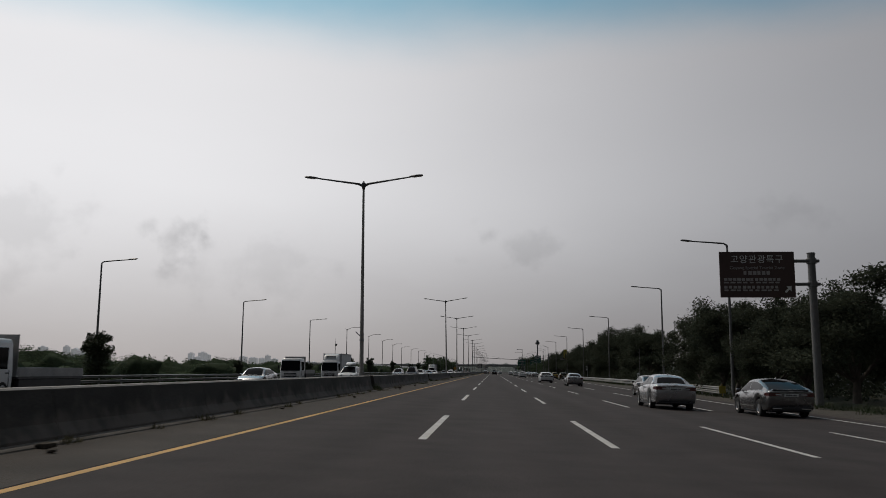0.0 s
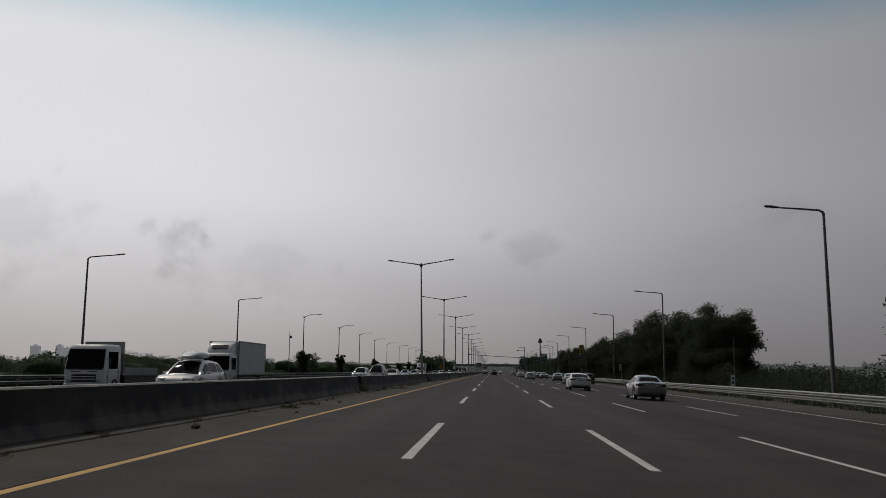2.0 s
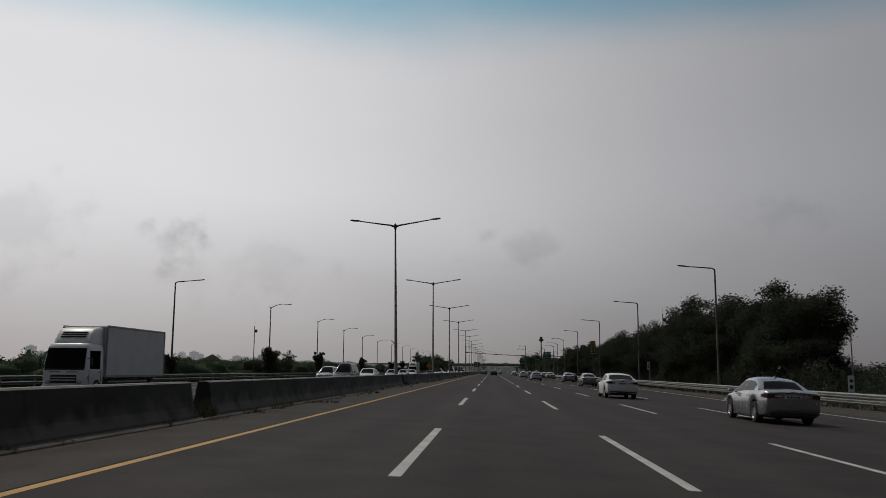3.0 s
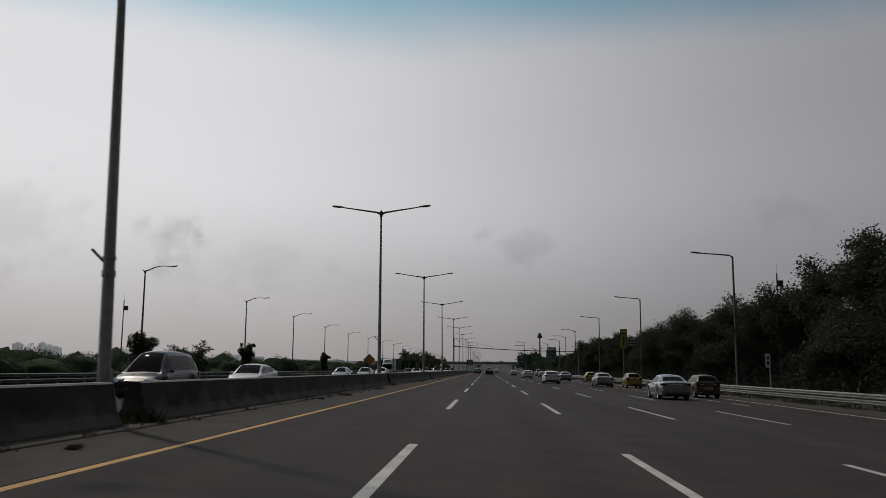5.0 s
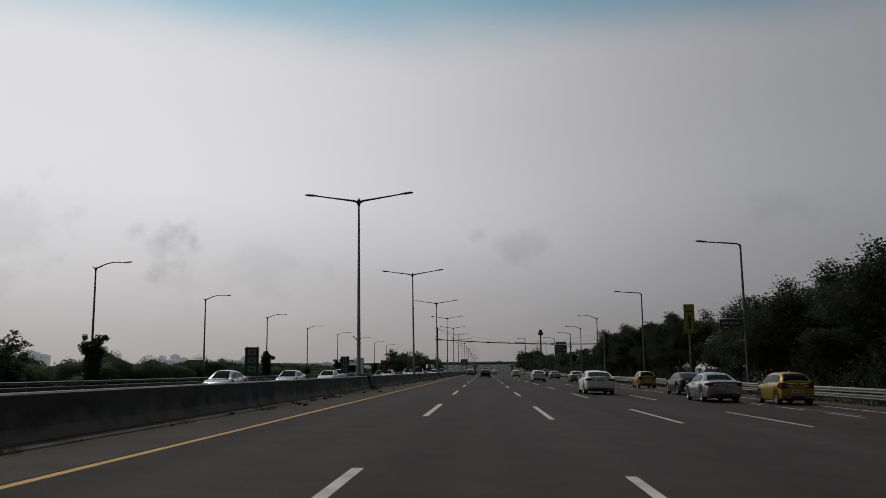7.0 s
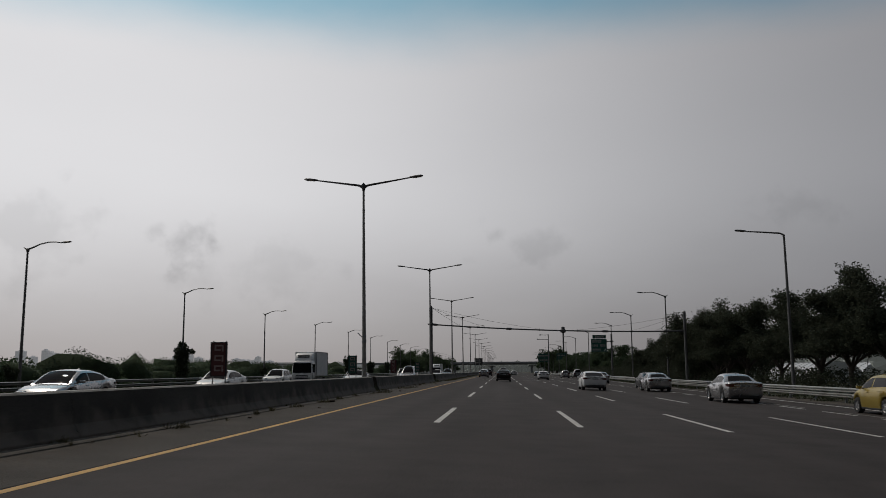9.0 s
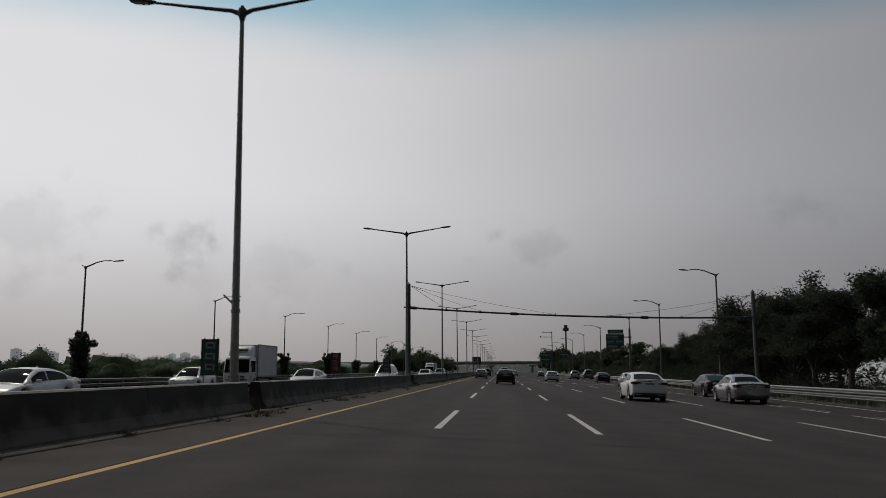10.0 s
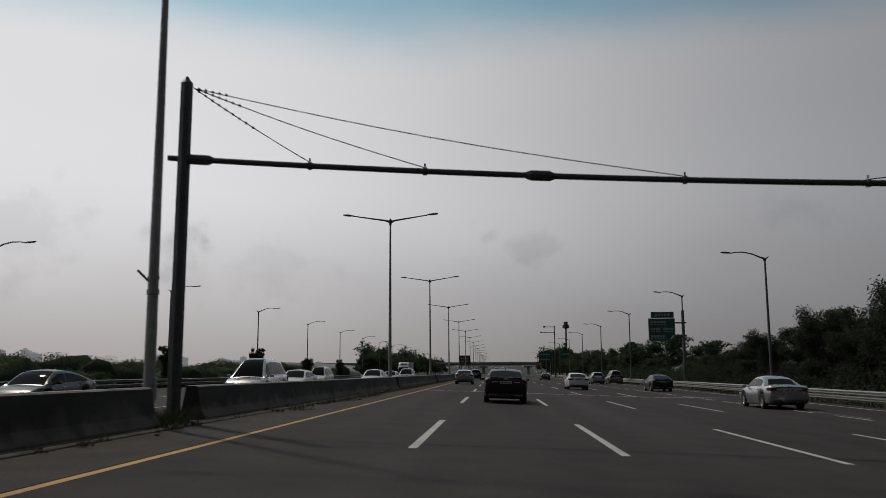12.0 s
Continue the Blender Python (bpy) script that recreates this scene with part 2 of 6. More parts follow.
M = {
    "asphalt": asphalt_material(),
    "white_paint": material("road_paint_white", (0.62, 0.61, 0.58), 0.7, scale=1.3, vary=0.22, fine=30, bump=0.3, dist=0.003, tint=(0.40, 0.39, 0.37)),
    "faded_paint": material("faded_paint", (0.36, 0.35, 0.335), 0.8, scale=2.5, vary=0.4, fine=25, bump=0.2, tint=(0.15, 0.145, 0.14)),
    "strip_paint": material("worn_strip_paint", (0.42, 0.41, 0.39), 0.8, scale=1.5, vary=0.45, fine=18, bump=0.2, tint=(0.13, 0.125, 0.12)),
    "yellow_paint": material("road_paint_yellow", (0.62, 0.33, 0.055), 0.7, scale=0.8, vary=0.3, fine=30, bump=0.3, dist=0.003, tint=(0.42, 0.25, 0.07)),
    "gutter": gutter_material("dusty_concrete", (0.027, 0.0175, 0.0098), 0.9, scale=0.9, vary=0.6, fine=22, bump=0.6, dist=0.02, tint=(0.019, 0.0132, 0.0085)),
    "soil": material("dry_soil", (0.062, 0.050, 0.036), 0.95, scale=1.5, vary=0.5, fine=14, bump=0.8, dist=0.03),
    "barrier": barrier_material(),
    # pale barrier top: skylight put into the concrete's colour
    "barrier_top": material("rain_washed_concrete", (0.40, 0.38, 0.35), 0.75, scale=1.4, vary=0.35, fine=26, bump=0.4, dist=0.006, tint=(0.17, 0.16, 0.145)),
    "footing": material("dusty_footing", (0.105, 0.092, 0.078), 0.9, scale=1.2, vary=0.5, fine=24, bump=0.6, dist=0.012, tint=(0.045, 0.038, 0.030)),
    "concrete": material("pale_concrete", (0.60, 0.60, 0.59), 0.85, scale=0.5, vary=0.25, fine=12, bump=0.3),
    "grass_ground": material("grassy_ground", (0.030, 0.040, 0.017), 0.95, scale=0.35, vary=0.5, fine=6, bump=0.8, dist=0.08, tint=(0.042, 0.037, 0.020)),
    "grass": material("grass_blades", (0.034, 0.048, 0.016), 0.8, scale=1.0, vary=0.4, fine=9, bump=0, per_island=0.4, translucent=0.25),
    "dry_grass": material("dry_weeds", (0.090, 0.084, 0.042), 0.85, scale=1.0, vary=0.4, fine=9, bump=0, per_island=0.45, translucent=0.2),
    "leaf": material("tree_leaves", (0.068, 0.078, 0.054), 0.7, scale=0.7, vary=0.25, fine=5, bump=0, per_island=0.25, translucent=0.3, spec=0.03),
    # paler than the roadside leaves: some haze is put into the colour
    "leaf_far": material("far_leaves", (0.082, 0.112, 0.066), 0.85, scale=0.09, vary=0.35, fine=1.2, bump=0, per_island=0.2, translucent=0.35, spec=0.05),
    # paled, and given a glow further down, to imitate horizon haze
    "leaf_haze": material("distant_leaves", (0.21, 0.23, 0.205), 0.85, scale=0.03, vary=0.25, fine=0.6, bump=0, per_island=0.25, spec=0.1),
    "ivy": material("ivy_leaves", (0.055, 0.070, 0.036), 0.6, scale=2.0, vary=0.4, fine=9, bump=0, per_island=0.4, translucent=0.1, spec=0.3),
    "bark": material("bark", (0.09, 0.075, 0.06), 0.9, scale=3, vary=0.4, fine=25, bump=0.8, dist=0.02, stretch=(1, 1, 0.25)),
    "galv": material("galvanised_steel", (0.30, 0.305, 0.31), 0.5, 0.75, scale=1.5, vary=0.25, fine=22, bump=0.06),
    "pole": material("painted_lamp_pole", (0.36, 0.35, 0.33), 0.55, 0.25, scale=1.1, vary=0.3, fine=18, bump=0.08, tint=(0.20, 0.19, 0.17), stretch=(1, 1, 0.3)),
    "pole_mid": material("weathered_lamp_steel", (0.14, 0.137, 0.135), 0.55, 0.4, scale=1.1, vary=0.3, fine=18, bump=0.08, tint=(0.11, 0.105, 0.10), stretch=(1, 1, 0.3)),
    "pole_dark": material("dark_steel", (0.085, 0.085, 0.088), 0.5, 0.5, scale=1.5, vary=0.3, fine=20, bump=0.08),
    "lamp_head": plain("lamp_housing", (0.05, 0.05, 0.052), 0.45, 0.3),
    "lens": plain("frosted_lens", (0.5, 0.5, 0.48), 0.3),
    "old_rail": material("old_rail_steel", (0.17, 0.17, 0.165), 0.55, 0.45, scale=0.7, vary=0.3, fine=16, bump=0.05, tint=(0.10, 0.098, 0.092)),
    "rail": material("guard_rail_steel", (0.43, 0.43, 0.415), 0.42, 0.45, scale=0.7, vary=0.22, fine=16, bump=0.05, tint=(0.33, 0.32, 0.30)),
    "rail_post": material("rail_post_steel", (0.30, 0.30, 0.295), 0.6, 0.5, scale=2, vary=0.3, fine=18, bump=0.08),
    "brown_sign": material("brown_sign_sheet", (0.055, 0.026, 0.020), 0.5, scale=1.2, vary=0.2, fine=12, bump=0),
    "green_sign": material("green_sign_sheet", (0.012, 0.085, 0.060), 0.45, scale=1.2, vary=0.2, fine=12, bump=0),
    "sign_white": plain("sign_lettering", (0.62, 0.62, 0.60), 0.5),
    "sign_pale": plain("faded_lettering", (0.32, 0.30, 0.29), 0.55),
    "banner_writing": plain("faded_banner_writing", (0.30, 0.24, 0.23), 0.6),
    "yellow_sign": material("yellow_sign_sheet", (0.30, 0.245, 0.03), 0.5, scale=2, vary=0.2, fine=12, bump=0),
    "orange_sign": material("warning_sign_sheet", (0.40, 0.20, 0.03), 0.5, scale=2, vary=0.2, fine=12, bump=0),
    "red_sign": material("red_banner", (0.095, 0.022, 0.022), 0.6, scale=2, vary=0.3, fine=12, bump=0),
    "dark_green_sign": material("dark_green_banner", (0.018, 0.090, 0.070), 0.6, scale=2, vary=0.3, fine=12, bump=0),
    "black": plain("black_plastic", (0.012, 0.012, 0.013), 0.55),
    "tyre": material("tyre_rubber", (0.018, 0.018, 0.018), 0.85, scale=6, vary=0.3, fine=60, bump=0.2),
    "rim": plain("alloy_rim", (0.45, 0.45, 0.46), 0.35, 0.8),
    "glass_dark": plain("tinted_glass", (0.006, 0.006, 0.007), 0.035, 0.0, 0.0, 0.06, 0.012),
    "tail_red": plain("tail_lamp_red", (0.065, 0.008, 0.008), 0.2, 0, 0.4),
    "tail_clear": plain("clear_lamp_lens", (0.45, 0.44, 0.44), 0.15, 0.2, 0.6),
    "chrome": plain("chrome_trim", (0.6, 0.6, 0.6), 0.15, 1.0),
    "plate": plain("plate_white", (0.55, 0.56, 0.55), 0.5),
    # tower colours paled to imitate distance haze
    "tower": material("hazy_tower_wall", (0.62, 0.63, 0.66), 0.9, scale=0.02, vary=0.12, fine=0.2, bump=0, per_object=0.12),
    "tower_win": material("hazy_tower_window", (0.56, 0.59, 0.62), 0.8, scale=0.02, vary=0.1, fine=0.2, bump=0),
    "bridge": material("bridge_concrete", (0.42, 0.425, 0.435), 0.85, scale=0.08, vary=0.2, fine=1.5, bump=0.1),
    "film": material("greenhouse_film", (0.55, 0.56, 0.57), 0.35, scale=0.4, vary=0.2, fine=3, bump=0.1),
}


def haze_glow(m, colour, strength):
    """Imitates haze over a far backdrop by making the material glow faintly."""
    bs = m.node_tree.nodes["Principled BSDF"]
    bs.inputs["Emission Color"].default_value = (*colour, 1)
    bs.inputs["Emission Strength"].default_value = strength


# no lamps here: the glow stands in for haze
haze_glow(M["tower"], (0.98, 0.98, 1.0), 0.125)
haze_glow(M["tower_win"], (0.98, 0.98, 1.0), 0.10)
haze_glow(M["leaf_haze"], (0.95, 1.0, 0.97), 0.045)


def car_paint(name, base, metal=0.35, rough=0.34, coat=0.5):
    return material(name, base, rough, metal, scale=1.5, vary=0.10, fine=500, bump=0.0, coat=coat)


# ---------------------------------------------------------------- mesh helpers
def mesh_object(name, verts, faces, mat, parent=None, label="", smooth=False):
    me = bpy.data.meshes.new(name)
    me.from_pydata([tuple(v) for v in verts], [], [tuple(f) for f in faces])
    me.update()
    me.materials.append(mat)
    if smooth:
        me.polygons.foreach_set("use_smooth", [True] * len(me.polygons))
    ob = new(name, me)
    if parent:
        ob.parent = parent
    if label:
        ob["label"] = label
    return ob


def part(name, bm, mat, parent, label="", smooth=None):
    """Link a bmesh as one mesh object under a thing or a part."""
    bmesh.ops.recalc_face_normals(bm, faces=bm.faces)
    me = bpy.data.meshes.new(name)
    bm.to_mesh(me)
    bm.free()
    me.materials.append(mat)
    if smooth is not None:
        me.polygons.foreach_set("use_smooth", [True] * len(me.polygons))
        if smooth < 180:
            me.set_sharp_from_angle(angle=radians(smooth))
    ob = new(name, me)
    if parent:
        ob.parent = parent
    if label:
        ob["label"] = label
    return ob


def same(ob, m, parent=None):
    """Another object on the same mesh."""
    o = new(ob.name.split(".")[0], ob.data)
    o.matrix_basis = m
    o.parent = parent if parent else ob.parent
    return o


def box(bm, x0, x1, y0, y1, z0, z1, bevel=0.0, seg=1):
    m = Matrix.Translation(((x0 + x1) / 2, (y0 + y1) / 2, (z0 + z1) / 2)) @ Matrix.Diagonal((abs(x1 - x0), abs(y1 - y0), abs(z1 - z0), 1))
    made = bmesh.ops.create_cube(bm, size=1, matrix=m)
    if bevel:
        es = list({e for v in made["verts"] for e in v.link_edges})
        bmesh.ops.bevel(bm, geom=es, offset=bevel, segments=seg, affect="EDGES", profile=0.6)
    return bm


def tube(bm, points, radii, n=10, cap=True):
    """A round bar along points."""
    pts = [Vector(p) for p in points]
    rings = []
    for i, p in enumerate(pts):
        d = (pts[min(i + 1, len(pts) - 1)] - pts[max(i - 1, 0)]).normalized()
        q = d.to_track_quat("Z", "Y")
        r = radii[i] if isinstance(radii, (list, tuple)) else radii
        rings.append([bm.verts.new(p + q @ Vector((r * math.cos(2 * math.pi * k / n), r * math.sin(2 * math.pi * k / n), 0))) for k in range(n)])
    for a, b in zip(rings, rings[1:]):
        for k in range(n):
            bm.faces.new((a[k], a[(k + 1) % n], b[(k + 1) % n], b[k]))
    if cap:
        bm.faces.new(rings[0][::-1])
        bm.faces.new(rings[-1])
    return bm


def lathe(bm, profile, n=24, axis="z", at=(0, 0, 0), cap=False):
    """Turn a profile of (radius, height) round an axis."""
    rings = []
    for r, h in profile:
        ring = []
        for k in range(n):
            a = 2 * math.pi * k / n
            c, s = r * math.cos(a), r * math.sin(a)
            v = {"z": (c, s, h), "x": (h, c, s), "y": (c, h, s)}[axis]
            ring.append(bm.verts.new(Vector(at) + Vector(v)))
        rings.append(ring)
    for a, b in zip(rings, rings[1:]):
        for k in range(n):
            bm.faces.new((a[k], a[(k + 1) % n], b[(k + 1) % n], b[k]))
    if cap:
        bm.faces.new(rings[0][::-1])
        bm.faces.new(rings[-1])
    return bm


def empty(name, m, label, category, group="", kind=""):
    e = new(name)
    e.empty_display_size = 0.3
    e.matrix_basis = m
    return tagged(e, label, category, group, kind)


def extrude_profile(name, profile, ys, mat, closed=False, shift=None, parent=None, smooth=False):
    """Sweep a profile of (x, z) along y; shift(y) moves it sideways."""
    verts, faces, n = [], [], len(profile)
    for yv in ys:
        sx = shift(yv) if shift else 0
        verts += [(px + sx, yv, pz) for px, pz in profile]
    for i in range(len(ys) - 1):
        for k in range(n if closed else n - 1):
            a, b = i * n + k, i * n + (k + 1) % n
            faces.append((a, b, b + n, a + n))
    if closed:
        faces.append(tuple(range(n))[::-1])
        faces.append(tuple(range((len(ys) - 1) * n, len(ys) * n)))
    return mesh_object(name, verts, faces, mat, parent, smooth=smooth)


# ---------------------------------------------------------------- the road's levels
FALL = 0.0353


def road_z(x):
    """Height of the paved surface across the whole motorway."""
    if x >= 10:
        return -0.353 - 0.010 * (x - 10)
    if x >= -6.5:
        return -FALL * x
    if x >= -8:
        return 0.2295
    return 0.09 + 0.015 * (x + 8)


def bend(points):
    ys, xs = zip(*points)
    return lambda yv: float(np.interp(yv, ys, xs))


edge_x = bend([(-60, 11.6), (30, 11.75), (110, 13.2), (175, 14.4), (245, 14.8), (300, 16.1), (350, 17.0), (1500, 17.0)])
rail_x = bend([(-60, 15.2), (56, 15.2), (72, 16.3), (90, 17.0), (285, 17.1), (312, 17.7), (350, 18.5), (1500, 18.6)])

# ---------------------------------------------------------------- ground and road
def ramp_ys(a, b, step):
    n = max(1, int(round((b - a) / step)))
    return [a + (b - a) * i / n for i in range(n + 1)]


FAR = 1500


def build_ground():
    xs = [-4000, -1500, -600, -250, -120, -60, -40, -34, -31.5, -29.4, 17.4, 19, 22, 30, 45, 80, 160, 400, 1200, 4000]
    zs = [-2.4, -2.4, -2.4, -2.4, -2.2, -1.6, -0.7, -0.25, -0.12, -0.30, -0.70, -0.40, -0.35, -0.45, -0.8, -1.2, -1.6, -2.0, -2.4, -2.4]
    ys = [-300, -60] + ramp_ys(0, 600, 25) + [800, 1100, 1600, 2600, 4600]
    verts = [(x, y, z) for y in ys for x, z in zip(xs, zs)]
    n = len(xs)
    faces = [(i * n + k, i * n + k + 1, (i + 1) * n + k + 1, (i + 1) * n + k) for i in range(len(ys) - 1) for k in range(n - 1)]
    g = mesh_object("ground", verts, faces, M["grass_ground"])
    tagged(g, "rough grassy ground beside a motorway", "ground", kind="structure")


build_ground()


def slab(name, x_left, x_right, ys, mat, label, lift=0.0, cuts=6):
    """A paved strip with real thickness that follows the crossfall."""
    verts, faces = [], []
    n = cuts + 1
    for y in ys:
        a, b = (x_left(y) if callable(x_left) else x_left), (x_right(y) if callable(x_right) else x_right)
        xs = [a + (b - a) * k / cuts for k in range(n)]
        verts += [(x, y, road_z(x) + lift) for x in xs] + [(b, y, road_z(b) - 0.5), (a, y, road_z(a) - 0.5)]
    m = n + 2
    for i in range(len(ys) - 1):
        for k in range(m):
            a, b = i * m + k, i * m + (k + 1) % m
            faces.append((a, b, b + m, a + m))
    return tagged(mesh_object(name, verts, faces, mat), label, "road", kind="structure")


YS = ramp_ys(-80, 420, 10) + [480, 560, 700, 900, 1200, FAR]
slab("road", -4.52, lambda y: edge_x(y) + 0.9, YS, M["asphalt"], "worn grey asphalt carriageway with painted lanes", cuts=18)
slab("road_2", -28.9, -8.2, YS, M["asphalt"], "grey asphalt carriageway for oncoming traffic")
slab("median", -8.2, -4.52, YS, M["gutter"], "dusty concrete median strip with dirt and weeds", lift=0.004, cuts=8)
slab("shoulder", lambda y: edge_x(y) + 0.9, lambda y: rail_x(y) + 0.55, YS, M["soil"], "bare soil shoulder beside the carriageway", lift=-0.02, cuts=3)


# ---------------------------------------------------------------- painted lines
def stripe(name, x, y0, y1, width, mat, parent=None, lift=0.004, step=8.0):
    ys = ramp_ys(y0, y1, step)
    verts, faces = [], []
    for y in ys:
        xc = x(y) if callable(x) else x
        for s in (-0.5, 0.5):
            xx = xc + s * width
            verts.append((xx, y, road_z(xx) + lift))
    for i in range(len(ys) - 1):
        faces.append((2 * i, 2 * i + 1, 2 * i + 3, 2 * i + 2))
    return mesh_object(name, verts, faces, mat, parent)


tagged(stripe("edge_line", -4.42, -80, FAR, 0.125, M["yellow_paint"], lift=0.004), "solid yellow edge line beside the median", "road marking", kind="structure")
tagged(stripe("edge_line", edge_x, -80, FAR, 0.15, M["white_paint"]), "solid white edge line along the shoulder", "road marking", kind="structure")
tagged(stripe("edge_line", -8.75, -80, FAR, 0.15, M["yellow_paint"]), "solid yellow edge line of the opposite carriageway", "road marking", kind="structure")
tagged(stripe("edge_line", -28.2, -80, FAR, 0.15, M["white_paint"]), "solid white outer line of the opposite carriageway", "road marking", kind="structure")


def dashes(x, lane, phase, length, period, y0, y1, width=0.15, mat="white_paint"):
    e = empty("lane_line", Matrix.Identity(4), lane, "road marking", "lane lines", "structure")
    first = None
    k = math.ceil((y0 - phase) / period)
    while phase + k * period < y1:
        y = phase + k * period
        if first is None:
            first = stripe("dash", 0, 0, length, width, M[mat], e)
            for v in first.data.vertices:
                v.co.z = 0.004 - (FALL if x > -6 else -0.010) * v.co.x
            first.location = (x, y, road_z(x))
        else:
            same(first, Matrix.Translation((x, y, road_z(x))), e)
        k += 1


for lx in (-1.30, 2.07, 5.48, 8.83):
    dashes(lx, "white broken lane line, 8 m dashes", 14.95, 8.0, 20.0, -30, 900)
dashes(12.35, "short white dashes beside a joining lane", 150.0, 3.0, 5.0, 150, 420)
dashes(12.75, "thin worn dashes beside a joining lane", 151.0, 6.0, 10.0, 170, 420, 0.10, "faded_paint")
for lx in (-12.3, -15.7, -19.1, -22.5):
    dashes(lx, "white broken lane line of the opposite carriageway", 6.0, 8.0, 20.0, -30, 700)

strip_e = empty("crossing_strip", Matrix.Identity(4), "pale worn broken strip across all the lanes", "road marking", kind="structure")
_r = random.Random(5)
_x = -4.3
while _x < 14.5:
    _w = _r.uniform(0.5, 1.5)
    o = stripe("strip_piece", _x + _w / 2, 314.2 + _r.uniform(-0.05, 0.08), 314.95 + _r.uniform(-0.05, 0.1), _w, M["strip_paint"], strip_e, step=0.3)
    _x += _w + _r.uniform(0.03, 0.28)


# ---------------------------------------------------------------- median barrier
LAMP_Y = [5.0, 44.1, 123.8, 162.9, 201.0, 238.9, 277.5, 316.8, 353.4, 391.5] + [391.5 + 38.4 * k for k in range(1, 15)]
MEDIAN_X = -6.95


def barrier_mesh(length):
    bm = bmesh.new()
    prof = [(-0.33, 0), (-0.33, 0.07), (-0.22, 0.25), (-0.13, 0.730), (-0.10, 0.760), (0.10, 0.760), (0.13, 0.730), (0.22, 0.25), (0.33, 0.07), (0.33, 0)]
    rows = []
    for y, s in ((0.006, 0.985), (0.03, 1.0), (length - 0.03, 1.0), (length - 0.006, 0.985)):
        rows.append([bm.verts.new((x * s, y, z if z < 0.5 else z * (0.5 + s / 2))) for x, z in prof])
    for a, b in zip(rows, rows[1:]):
        for k in range(len(prof) - 1):
            bm.faces.new((a[k], a[k + 1], b[k + 1], b[k]))
    bm.faces.new(rows[0])
    bm.faces.new(rows[-1][::-1])
    return bm


def build_barrier():
    wall = empty("median_barrier", Matrix.Identity(4), "dark weathered concrete median barrier with breaks at the lamp posts", "barrier", kind="structure")
    stops = sorted(LAMP_Y + [-34.0, 83.0, 278.85])
    first = {}
    for a, b in zip(stops, stops[1:]):
        lo, hi = a + 0.55, b - 0.55
        if hi - lo < 1.5:
            continue
        n = max(1, round((hi - lo) / 6.0))
        step = (hi - lo) / n
        key = round(step, 1)
        for i in range(n):
            y = lo + i * step
            mtx = Matrix.Translation((MEDIAN_X + 0.40, y, 0.225)) @ Matrix.Diagonal((1, step / key, 1, 1))
            if key not in first:
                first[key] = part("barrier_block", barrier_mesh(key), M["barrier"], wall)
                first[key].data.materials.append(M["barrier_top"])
                # top and bevel faces take the colour with painted skylight
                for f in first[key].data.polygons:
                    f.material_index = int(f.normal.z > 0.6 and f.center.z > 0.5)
                first[key].matrix_basis = mtx
            else:
                same(first[key], mtx, wall)


build_barrier()
_foot = extrude_profile("footing", [(-6.30, 0.20), (-6.30, 0.262), (-6.00, 0.258), (-5.965, 0.235), (-5.95, 0.20)], ramp_ys(-60, 700, 6.0), M["footing"], True)
tagged(_foot, "pale dusty concrete footing along the median barrier", "kerb", kind="structure")


# ---------------------------------------------------------------- guard rails
W_BEAM = [(a, b * 0.74) for a, b in ((0.02, 0.0), (0.0, 0.012), (-0.105, 0.065), (-0.105, 0.09), (0.0, 0.145), (0.0, 0.165), (-0.105, 0.22), (-0.105, 0.245), (0.0, 0.298), (0.02, 0.31))]


def guard_rail(x_of, y0, y1, base_z, side, label, tops=(0.42,), post_gap=4.0, steel="rail"):
    g = empty("guard_rail", Matrix.Identity(4), label, "guard rail", "guard rails", "structure")
    ys = ramp_ys(y0, y1, 8.0)
    for top in tops:
        prof = [(side * a, base_z + top + b) for a, b in W_BEAM] + [(side * (a + 0.012), base_z + top + b) for a, b in reversed(W_BEAM)]
        extrude_profile("beam", prof, ys, M[steel], True, x_of, g)
    bm = box(bmesh.new(), -0.06, 0.06, -0.05, 0.05, -0.4, max(tops) + 0.20, 0.012)
    first = part("post", bm, M["rail_post"], g)
    n = min(150, int((y1 - y0) / post_gap))
    for i in range(n + 1):
        y = y0 + i * post_gap
        mtx = Matrix.Translation((x_of(y) + side * 0.09, y, base_z))
        if i == 0:
            first.matrix_basis = mtx
        else:
            same(first, mtx, g)
    return g


g = guard_rail(rail_x, 58, 640, -0.43, 1, "galvanised steel double-wave guard rail on posts along the shoulder", (0.22, 0.49))
bm = box(bmesh.new(), -0.02, 0.02, -0.02, 0.02, 0.02, 0.9, 0.004)
box(bm, -0.22, 0.22, -0.06, 0.0, 0.28, 0.78, 0.03, 2)
part("end_plate", bm, M["yellow_sign"], g, "yellow plate on the end of the rail").matrix_basis = Matrix.Translation((rail_x(58) - 0.05, 57.6, -0.43))
guard_rail(lambda y: -30.6, -60, 640, -0.10, -1, "grey steel guard rail along the far side of the motorway", (0.28, 0.66), steel="old_rail")


